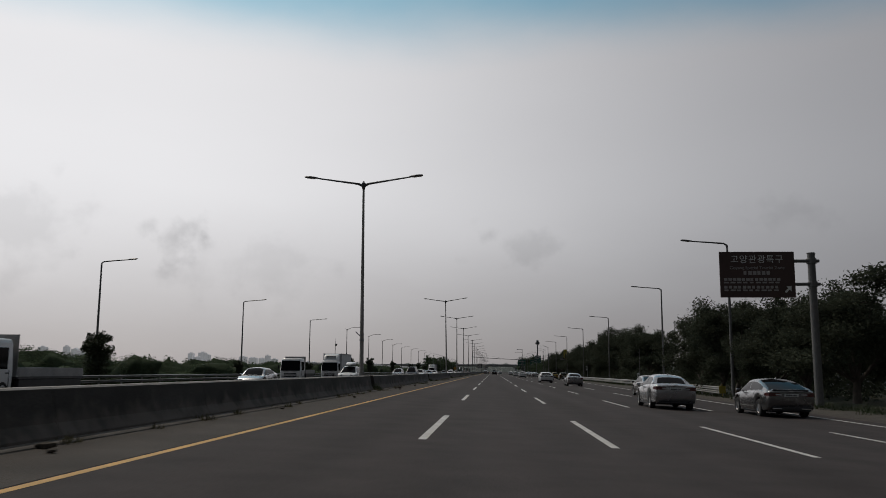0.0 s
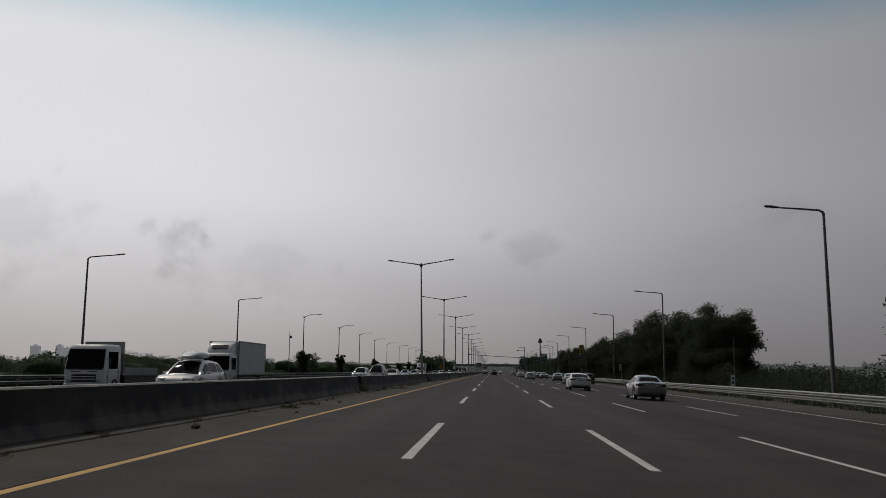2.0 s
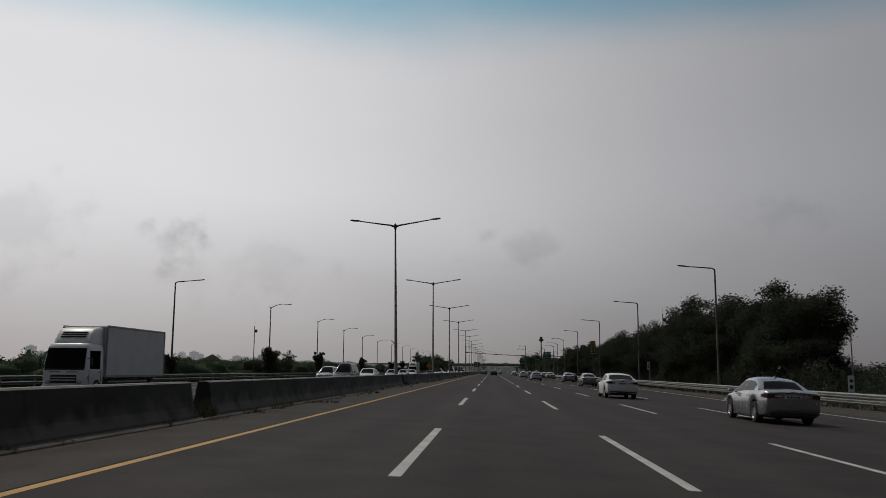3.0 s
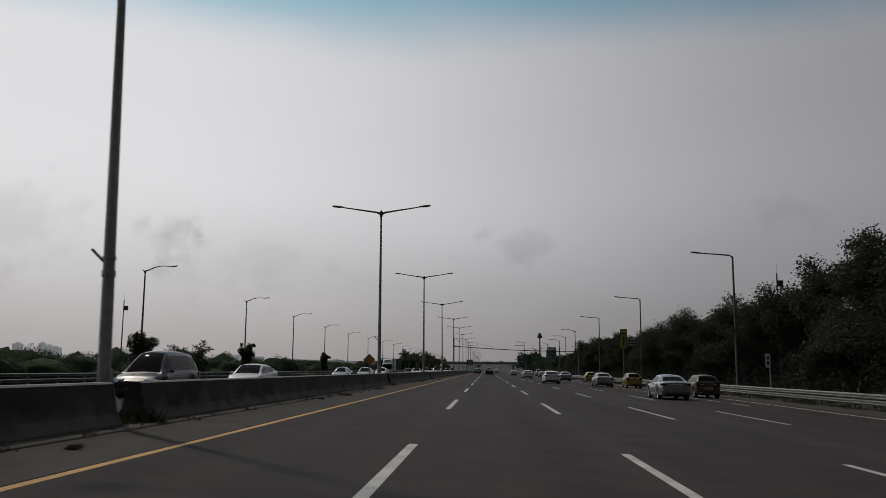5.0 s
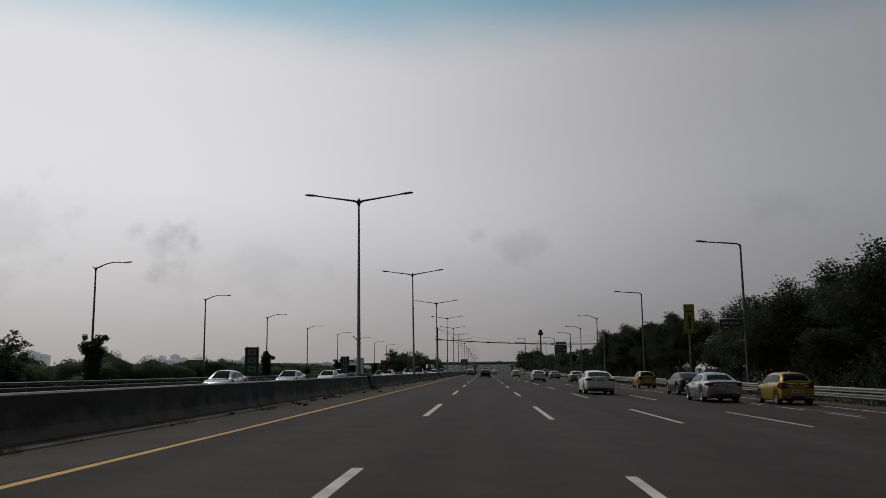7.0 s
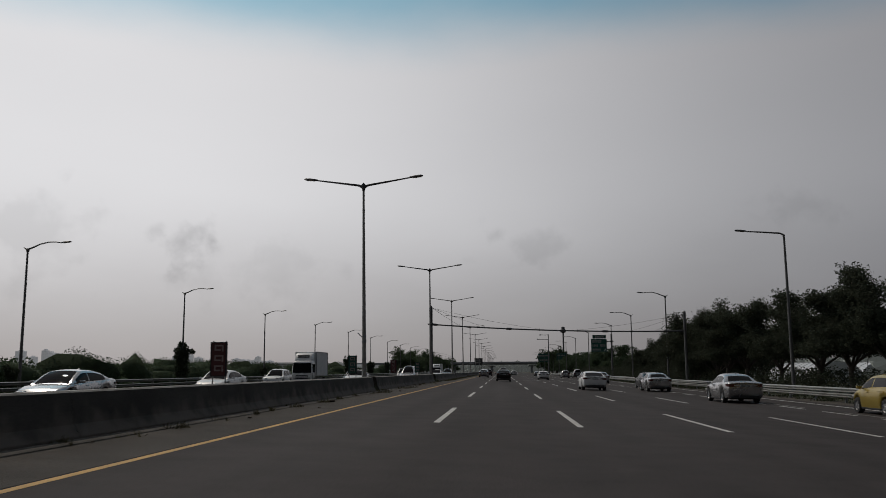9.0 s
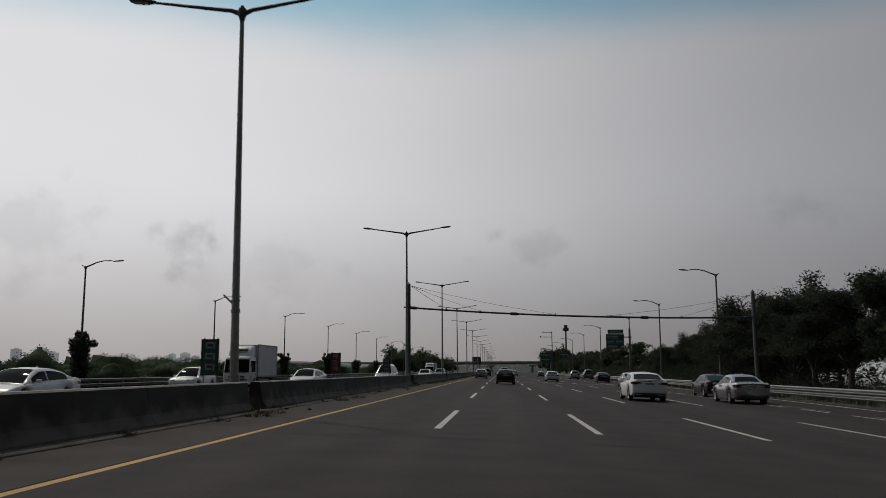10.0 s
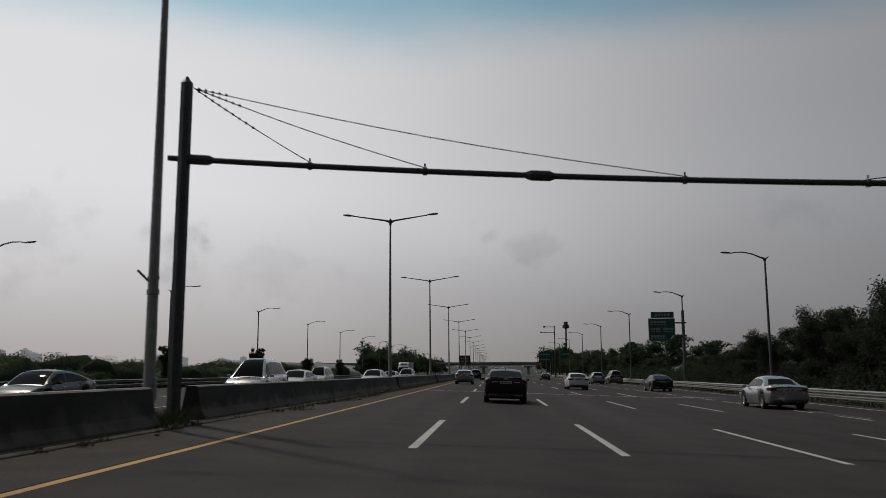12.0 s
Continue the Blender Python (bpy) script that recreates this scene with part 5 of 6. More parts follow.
    vs = [bm.verts.new(v) for v in ((-.03, y0 + sx - .06, roof(sx) + .0), (.03, y0 + sx - .06, roof(sx)), (.03, y0 + sx + .14, roof(sx)), (-.03, y0 + sx + .14, roof(sx)), (0, y0 + sx - .05, roof(sx) + .075))]
    for q in ((0, 1, 4), (1, 2, 4), (2, 3, 4), (3, 0, 4)):
        bm.faces.new([vs[i] for i in q])
    part("aerial_fin", bm, PAINT[paint], e)
    if roof_box:
        bm = bmesh.new()
        rings = []
        for s, w, lo, hi in ((0.95, .30, 1.80, 1.92), (1.0, .38, 1.76, 2.0), (1.3, .42, 1.74, 2.06), (2.2, .42, 1.74, 2.05), (2.7, .38, 1.75, 1.97), (3.0, .27, 1.77, 1.86), (3.08, .16, 1.79, 1.82)):
            ring = []
            for k in range(16):
                a = 2 * math.pi * k / 16
                c, n = math.cos(a), math.sin(a)
                ring.append(bm.verts.new((w * abs(c) ** .6 * (1 if c >= 0 else -1), y0 + s, (lo + hi) / 2 + (hi - lo) / 2 * abs(n) ** .7 * (1 if n >= 0 else -1))))
            rings.append(ring)
        for a, b in zip(rings, rings[1:]):
            for k in range(16):
                bm.faces.new((a[k], a[(k + 1) % 16], b[(k + 1) % 16], b[k]))
        bm.faces.new(rings[0])
        bm.faces.new(rings[-1][::-1])
        part("roof_box", bm, PAINT["white"], e, "white roof box", 60)
        for s in (1.3, 2.5):
            bm = tube(bmesh.new(), [(-.62, y0 + s, 1.66), (-.55, y0 + s, 1.75), (.55, y0 + s, 1.75), (.62, y0 + s, 1.66)], 0.02, 8)
            part("roof_bar", bm, M["black"], e)
    return e


def build_truck(name, m, label, cargo, paint="white", length=7.0, height=3.3, group=""):
    """Cab-over lorry; cargo is 'box' or 'flat'."""
    e = empty(name, m, label, "truck", group)
    W, y1 = 1.08, length / 2
    tall = 2.55 if height > 2.9 else 2.05
    cl = 1.75
    # cab: rounded shell that leans at the windscreen
    bm = bmesh.new()
    rows = []
    for z, yf, w in ((0.48, 0.0, .94), (0.60, 0.02, .98), (1.15, 0.04, 1.0), (1.35, 0.02, 1.0), (tall - 0.22, -0.20, .95), (tall - 0.05, -0.32, .90), (tall, -0.42, .84)):
        ring = []
        for x, y in ((-1, -cl), (-1, -0.16), (-.93, -0.04), (-.6, 0.0), (.6, 0.0), (.93, -0.04), (1, -0.16), (1, -cl)):
            ring.append(bm.verts.new((x * W * w, y1 + (y + yf if y > -1 else y), z)))
        rows.append(ring)
    for a, b in zip(rows, rows[1:]):
        for k in range(8):
            bm.faces.new((a[k], a[(k + 1) % 8], b[(k + 1) % 8], b[k]))
    bm.faces.new(rows[0])
    bm.faces.new(rows[-1])
    part("cab", bm, PAINT[paint], e, smooth=35)
    bm = bmesh.new()
    g = []
    for z, yf, sq in ((1.34, 0.030, 1.0), (tall - 0.24, -0.205, 0.955)):
        g.append([bm.verts.new((x * W * sq, y1 + yf + dy, z)) for x, dy in ((-.92, -.026), (-.6, .012), (0, .014), (.6, .012), (.92, -.026))])
    for k in range(4):
        bm.faces.new((g[0][k], g[0][k + 1], g[1][k + 1], g[1][k]))
    part("windscreen", bm, M["glass_dark"], e, "dark windscreen")
    for sg in (-1, 1):
        bm = box(bmesh.new(), sg * W * 0.975 - 0.035, sg * W * 0.975 + 0.035, y1 - 1.40, y1 - 0.36, 1.32, tall - 0.36, 0.012)
        part("side_window", bm, M["glass_dark"], e, "dark side window")
        bm = box(bmesh.new(), sg * (W + 0.17) - 0.05, sg * (W + 0.17) + 0.05, y1 - 0.16, y1 - 0.08, 1.45, 1.85, 0.02)
        box(bm, min(sg * W * .95, sg * (W + .17)), max(sg * W * .95, sg * (W + .17)), y1 - 0.15, y1 - 0.12, 1.80, 1.83)
        part("door_mirror", bm, M["black"], e, "black wing mirror")
        bm = box(bmesh.new(), sg * 0.74 - 0.15, sg * 0.74 + 0.15, y1 - 0.06, y1 + 0.03, 0.62, 0.80, 0.03, 2)
        part("headlight", bm, M["tail_clear"], e, "clear headlamp", 40)
    bm = box(bmesh.new(), -W * .97, W * .97, y1 - 0.25, y1 + 0.05, 0.36, 0.58, 0.04, 2)
    part("bumper", bm, PAINT[paint], e, smooth=40)
    bm = box(bmesh.new(), -0.64, 0.64, y1 - 0.02, y1 + 0.052, 0.66, 1.05, 0.02)
    grille = part("grille", bm, M["black"], e, "black grille")
    for z in (0.775, 0.905):
        bm = box(bmesh.new(), -0.61, 0.61, y1 + 0.03, y1 + 0.072, z, z + 0.045, 0.008)
        part("grille_bar", bm, PAINT[paint], grille, "white bar across the grille")
    for sg in (-1, 1):
        bm = box(bmesh.new(), sg * 0.42 - 0.28, sg * 0.42 + 0.28, y1 + 0.0, y1 + 0.052, 1.165, 1.20, 0.012)
        part("front_slot", bm, M["black"], e, "black slot in the front panel")
    bm = box(bmesh.new(), -W * .90, W * .90, y1 + 0.0, y1 + 0.046, 1.275, 1.345, 0.012)
    part("wiper_panel", bm, M["black"], e, "black panel below the windscreen")
    for sg in (-1, 1):
        # door with its dark gap, handle and step
        bm = bmesh.new()
        x = sg * W * 0.999
        for ya, yb, za, zb in ((-1.52, -1.50, 0.62, 1.30), (-0.30, -0.28, 0.62, 1.30), (-1.52, -0.28, 0.60, 0.62)):
            box(bm, x - 0.012, x + 0.012, y1 + ya, y1 + yb, za, zb)
        door = part("door", bm, M["black"], e, "dark gap round the cab door")
        bm = box(bmesh.new(), x - 0.03, x + 0.03, y1 - 1.46, y1 - 1.26, 1.14, 1.19, 0.01)
        part("door_handle", bm, M["black"], door, "black door handle")
        bm = box(bmesh.new(), x - 0.10, x + 0.02, y1 - 1.0, y1 - 0.55, 0.40, 0.50, 0.02)
        part("cab_step", bm, M["black"], e, "black step below the door")
        bm = box(bmesh.new(), x - 0.03, x + 0.03, y1 - 0.26, y1 - 0.14, 0.86, 0.98, 0.02)
        part("indicator", bm, M["tail_clear"], e, "clear side indicator")
    for sg in (-1, 1):
        bm = box(bmesh.new(), sg * 0.40 - 0.30, sg * 0.40 + 0.30, y1 + 0.040, y1 + 0.062, 1.315, 1.335, 0.004)
        part("wiper", bm, M["black"], e, "black wiper blade")
    # chassis
    bm = bmesh.new()
    for x in (-0.42, 0.42):
        box(bm, x - 0.05, x + 0.05, -y1 + 0.1, y1 - 0.4, 0.55, 0.80)
    part("chassis", bm, M["black"], e, "dark chassis rails")
    bm = box(bmesh.new(), -W * .95, W * .95, -y1, -y1 + 0.1, 0.45, 0.60, 0.01)
    part("rear_guard", bm, M["galv"], e)
    if cargo == "box":
        bm = box(bmesh.new(), -W - 0.06, W + 0.06, -y1, y1 - cl - 0.10, 0.95, height, 0.03, 1)
        b = part("cargo_box", bm, M["cargo"], e, "pale grey cargo box")
        bm = bmesh.new()
        for x in (-W - 0.06, W + 0.06):
            for z in (0.97, height - 0.02):
                box(bm, x - 0.025, x + 0.025, -y1 + 0.03, y1 - cl - 0.13, z - 0.05, z + 0.05)
            for y in (-y1 + 0.03, y1 - cl - 0.13):
                box(bm, x - 0.028, x + 0.028, y - 0.04, y + 0.04, 1.02, height - 0.07)
        part("corner_rail", bm, M["galv"], b)
        bm = bmesh.new()
        rings = []
        hh = (height - tall) * 0.92
        for s, w, top in ((0.50, .80, 0.06), (0.62, .88, 0.24), (0.80, .93, 0.52), (1.05, .95, 0.80), (1.35, .96, 0.95), (cl + 0.05, .96, 1.0)):
            zt = tall + hh * top
            ring = [(-w, tall - 0.03), (-w, tall + hh * top * 0.72), (-w * .93, zt - 0.03), (-w * .8, zt), (w * .8, zt), (w * .93, zt - 0.03), (w, tall + hh * top * 0.72), (w, tall - 0.03)]
            rings.append([bm.verts.new((x, y1 - s, z)) for x, z in ring])
        for a, b in zip(rings, rings[1:]):
            for k in range(8):
                bm.faces.new((a[k], a[(k + 1) % 8], b[(k + 1) % 8], b[k]))
        bm.faces.new(rings[0])
        bm.faces.new(rings[-1][::-1])
        fairing = part("wind_deflector", bm, PAINT[paint], e, smooth=60)
        for s, top in ((0.70, 0.42), (0.80, 0.56), (0.90, 0.68)):
            z = tall + hh * top
            bm = box(bmesh.new(), -0.62, 0.62, y1 - s - 0.06, y1 - s + 0.045, z - 0.05, z + 0.012, 0.01)
            part("air_vent", bm, M["black"], fairing, "black vent slot")
    else:
        bm = box(bmesh.new(), -W - 0.06, W + 0.06, -y1, y1 - cl - 0.35, 0.92, 1.02, 0.01)
        part("load_floor", bm, M["pole_dark"], e)
        for x in (-W - 0.06, W + 0.03):
            bm = box(bmesh.new(), x, x + 0.03, -y1 + 0.02, y1 - cl - 0.37, 1.02, 1.40, 0.006)
            part("drop_side", bm, M["galv"], e, "grey drop side")
        bm = box(bmesh.new(), -W, W, y1 - cl - 0.37, y1 - cl - 0.33, 1.0, tall + 0.2, 0.006)
        part("headboard", bm, M["galv"], e, "grey headboard")
        bm = box(bmesh.new(), -W, W, -y1, -y1 + 0.03, 1.02, 1.40, 0.006)
        part("tailgate", bm, M["galv"], e)
        for sg in (-1, 1):
            bm = box(bmesh.new(), sg * W * 0.93 - 0.12, sg * W * 0.93 + 0.08, -y1 + 0.15, y1 - cl - 0.45, 0.50, 0.915, 0.02)
            part("side_skirt", bm, M["black"], e, "black panel below the load bed")
    for sg in (-1, 1):
        bm = bmesh.new()
        for z in (0.48, 0.66):
            box(bm, sg * W - 0.015, sg * W + 0.015, -y1 + 2.1, y1 - cl - 0.6, z, z + 0.08)
        part("side_guard", bm, M["galv"], e, "pale side guard rails")
    tyre, rim = build_wheel(0.42, 0.26, "galv")
    for y in (y1 - 1.15, -y1 + 1.35):
        for sg in (-1, 1):
            hub = new("wheel", tyre.data)
            hub.parent, hub.matrix_basis = e, Matrix.Translation((sg * (W - 0.14), y, 0.42)) @ (Matrix.Identity(4) if sg > 0 else pose(0, 0, 0, 0, 0, 180))
            rr = new("rim", rim.data)
            rr.parent = hub
    bpy.data.objects.remove(tyre)
    bpy.data.objects.remove(rim)
    bm = box(bmesh.new(), -0.26, 0.26, y1 + 0.045, y1 + 0.06, 0.42, 0.53, 0.006)
    part("number_plate", bm, M["plate"], e, "plain pale plate")
    return e


OWN_SIZE = 0.95     # the cars ahead are mid-sized ones


def ahead(x, y_rear, shape):
    """A car driving the same way, its rear at y_rear."""
    a = math.degrees(math.atan(FALL)) if x < 10 else 0.6
    return pose(x, y_rear + OWN_SIZE * SHAPES[shape]["L"] / 2, road_z(x), 0, a, 0)


def oncoming(x, y_front, length):
    return pose(x, y_front + length / 2, road_z(x), 0, 0, 180)


OWN, OPP = "traffic ahead", "oncoming traffic"
build_car("sedan", "sedan", "black", ahead(0.45, 295.6, "sedan"), "glossy black sedan with red tail lamps in the middle lane", group=OWN)
silver_sedan = build_car("sedan", "notchback", "silver", ahead(7.25, 34.4, "notchback"), "silver saloon with a dark rear window and a tall boot", group=OWN)
for x, y in ((8.75, 91.0), (10.35, 156.5), (11.4, 192.0), (11.7, 235.7), (11.85, 257.8), (12.4, 297.8)):
    copy_thing(silver_sedan, ahead(x, y, "notchback"))
white_sedan = build_car("sedan", "sedan", "white", ahead(7.05, 112.6, "sedan"), "white sedan with dark windows", group=OWN)
for x, y in ((7.05, 202.0), (7.1, 258.0), (7.0, 332.3)):
    copy_thing(white_sedan, ahead(x, y, "sedan"))
grey_liftback = build_car("liftback", "liftback", "grey", ahead(10.55, 30.8, "liftback"), "grey sedan with a long sloping rear window", group=OWN)
copy_thing(grey_liftback, ahead(10.5, 55.5, "liftback"))
yellow_hatch = build_car("hatchback", "hatch", "yellow", ahead(13.75, 189.4, "hatch"), "small yellow hatchback beside the guard rail", group=OWN)
copy_thing(yellow_hatch, ahead(14.05, 224.4, "hatch"))
build_car("hatchback", "hatch", "olive", ahead(13.35, 161.4, "hatch"), "small yellow hatchback darkened to dull olive beside the guard rail", group=OWN)
dark_liftback = build_car("liftback", "liftback", "dark", ahead(12.85, 203.5, "liftback"), "dark grey liftback in an outer lane", group=OWN)
for x, y in ((13.15, 268.5), (13.8, 331.5)):
    copy_thing(dark_liftback, ahead(x, y, "liftback"))
build_car("sedan", "sedan", "silver", ahead(-2.95, 343.0, "sedan"), "silver sedan in the lane beside the median", group=OWN)
build_car("suv", "suv", "dark", ahead(-2.9, 392.0, "suv"), "dark tall car in the lane beside the median", group=OWN)
build_car("van", "van", "dark", ahead(0.5, 352.0, "van"), "dark van ahead of a black sedan", group=OWN)
build_car("suv", "suv", "silver", ahead(13.6, 373.0, "suv"), "silver tall car far ahead", group=OWN)
build_car("van", "van", "grey", ahead(16.4, 376.0, "van"), "grey van far ahead by the guard rail", group=OWN)
build_car("sedan", "sedan", "grey", ahead(9.9, 425.0, "sedan"), "grey sedan far ahead", group=OWN)
build_car("sedan", "sedan", "white", ahead(3.9, 452.0, "sedan"), "white sedan very far ahead", group=OWN)

M["cargo"] = material("cargo_panel", (0.55, 0.56, 0.57), 0.5, 0.1, scale=0.8, vary=0.15, fine=9, bump=0.03)
build_truck("flatbed_truck", oncoming(-20.7, 31.5, 7.6), "white flatbed lorry with an empty grey load bed", "flat", length=7.6, height=3.2, group=OPP)
build_truck("lorry", oncoming(-20.4, 104.0, 9.2), "white lorry with a tall pale cargo box", "box", length=9.2, height=3.45, group=OPP)
build_truck("flatbed_truck", oncoming(-20.6, 84.5, 6.5), "white lorry with a grey headboard", "flat", length=6.5, height=3.0, group=OPP)
build_truck("lorry", oncoming(-20.6, 281.8, 7.6), "white lorry with a pale cargo box and a roof fairing", "box", length=7.6, height=3.5, group=OPP)
build_truck("lorry", oncoming(-17.3, 421.0, 8.4), "white lorry with a pale cargo box", "box", length=8.4, height=3.3, group=OPP)
for shape, paint, x, y, label in (
        ("suv", "white", -13.9, 79.0, "white compact off-roader with a roof box"),
        ("sedan", "silver", -17.3, 58.5, "silver sedan with dark windows"),
        ("suv", "silver", -17.2, 150.0, "silver tall car with a dark windscreen"),
        ("van", "blue", -13.9, 141.5, "dark blue van with dark windows"),
        ("sedan", "white", -13.8, 155.6, "white low sedan with a shiny windscreen"),
        ("sedan", "silver", -17.3, 225.7, "silver sedan with a dark windscreen"),
        ("notchback", "silver", -17.3, 206.5, "silver saloon with a pale bonnet"),
        ("sedan", "white", -17.3, 244.4, "white sedan with a dark windscreen"),
        ("suv", "white", -20.7, 270.5, "white tall car with a dark windscreen"),
        ("liftback", "white", -14.2, 276.2, "white low coupe with a shiny bonnet"),
        ("sedan", "white", -10.6, 333.0, "white low sedan beside the median"),
        ("liftback", "dark", -17.0, 290.0, "dark grey sedan with a shiny bonnet"),
        ("van", "silver", -11.5, 299.3, "pale silver people carrier with a dark windscreen"),
        ("sedan", "white", -13.9, 318.0, "white sedan far off"),
        ("van", "white", -17.3, 342.0, "white van far off"),
        ("suv", "grey", -10.4, 359.0, "grey tall car far off"),
        ("sedan", "silver", -13.9, 372.0, "silver sedan very far off")):
    build_car({"suv": "suv"}.get(shape, shape), shape, paint, oncoming(x, y, SHAPES[shape]["L"]), label, group=OPP, roof_box="roof box" in label)

# ---------------------------------------------------------------- plants
def leaf_quads(centres, sizes, rnd, flat=0.0):
    """Small pointed leaf sprays at the centres, each one small triangle."""
    n = len(centres)
    c = np.asarray(centres)
    s = np.asarray(sizes)[:, None]
    d = rnd.normal(size=(n, 3))
    d[:, 2] *= 1 - flat
    d /= np.linalg.norm(d, axis=1)[:, None] + 1e-9
    u = rnd.normal(size=(n, 3))
    u -= (u * d).sum(1)[:, None] * d
    u /= np.linalg.norm(u, axis=1)[:, None] + 1e-9
    w = np.cross(d, u)
    verts = np.stack([c - d * s, c + d * s * 0.4 + u * s * 0.62 + w * s * 0.1, c + d * s - u * s * 0.5], 1).reshape(-1, 3)
    faces = np.arange(n * 3).reshape(-1, 3)
    return verts, faces


def leaves_object(name, verts, faces, mat, parent=None):
    me = bpy.data.meshes.new(name)
    me.vertices.add(len(verts))
    me.vertices.foreach_set("co", np.asarray(verts, dtype=np.float32).ravel())
    me.loops.add(len(faces) * 3)
    me.loops.foreach_set("vertex_index", np.asarray(faces, dtype=np.int32).ravel())
    me.polygons.add(len(faces))
    me.polygons.foreach_set("loop_start", np.arange(0, len(faces) * 3, 3, dtype=np.int32))
    me.update(calc_edges=True)
    me.materials.append(mat)
    ob = new(name, me)
    if parent:
        ob.parent = parent
    return ob


def tree(seed, height, spread_r, leaves, mat="leaf", size=(0.062, 0.124), clear=0.7):
    rnd = np.random.RandomState(seed)
    e = empty("tree", Matrix.Identity(4), "broad dark leafy roadside tree with low branches", "tree", "roadside trees")
    bm = bmesh.new()
    fork = max(height * rnd.uniform(0.13, 0.19), clear * 0.8)
    lean = rnd.normal(0, 0.15, 2)
    tube(bm, [(0, 0, -0.5), (lean[0] * .3, lean[1] * .3, fork * .5), (lean[0], lean[1], fork)], [0.24, 0.18, 0.15], 9, False)
    tips = []
    limbs = rnd.randint(8, 11)
    for i in range(limbs):
        a = 2 * math.pi * (i + rnd.uniform(-.3, .3)) / limbs
        rise = (i * 0.618 + rnd.uniform(0, 0.2)) % 1.0 * 0.88 + 0.12
        reach = spread_r * (1.05 - 0.55 * rise) * rnd.uniform(0.8, 1.1)
        top = Vector((math.cos(a) * reach, math.sin(a) * reach, fork + (height - fork) * rise * rnd.uniform(0.82, 1.0)))
        base = Vector((lean[0], lean[1], fork * rnd.uniform(0.75, 1.0)))
        m1 = base.lerp(top, 0.35) + Vector((0, 0, height * 0.07))
        m2 = base.lerp(top, 0.7) + Vector((0, 0, height * 0.06))
        tube(bm, [base, m1, m2, top], [0.10, 0.07, 0.045, 0.012], 6, False)
        for j in range(6):
            t = rnd.uniform(0.3, 1.0)
            p = m1.lerp(m2, min(1, t * 1.4)) if t < 0.7 else m2.lerp(top, (t - .7) / .3)
            q = p + Vector(rnd.normal(0, 1, 3) * np.array([0.26, 0.26, 0.16]) * spread_r * 0.9) + Vector((0, 0, 0.10 * height * rnd.uniform(-0.6, 1)))
            tube(bm, [p, p.lerp(q, .5) + Vector((0, 0, .08)), q], [0.035, 0.022, 0.006], 5, False)
            tips.append((p, q))
        tips.append((m2, top))
    part("trunk", bm, M["bark"], e, "dark rough trunk and limbs", 60)
    per = max(1, leaves // len(tips))
    cs = []
    for p, q in tips:
        t = rnd.uniform(0.1, 1.06, per)[:, None]
        base = np.array(p)[None] * (1 - t) + np.array(q)[None] * t
        sd = spread_r * (0.14 - 0.06 * np.clip(t, 0, 1))
        cs.append(base + np.clip(rnd.normal(0, 1, (per, 3)), -1.9, 1.9) * sd * np.array([1, 1, 0.62]))
    cs = np.concatenate(cs)
    cs = cs[cs[:, 2] > clear + rnd.uniform(0, 0.5, len(cs)) * (clear > 1)]
    v, f = leaf_quads(cs, rnd.uniform(size[0], size[1], len(cs)), rnd, 0.35)
    crown = leaves_object("crown", v, f, M[mat], e)
    crown["label"] = "dense dark green foliage"
    return e


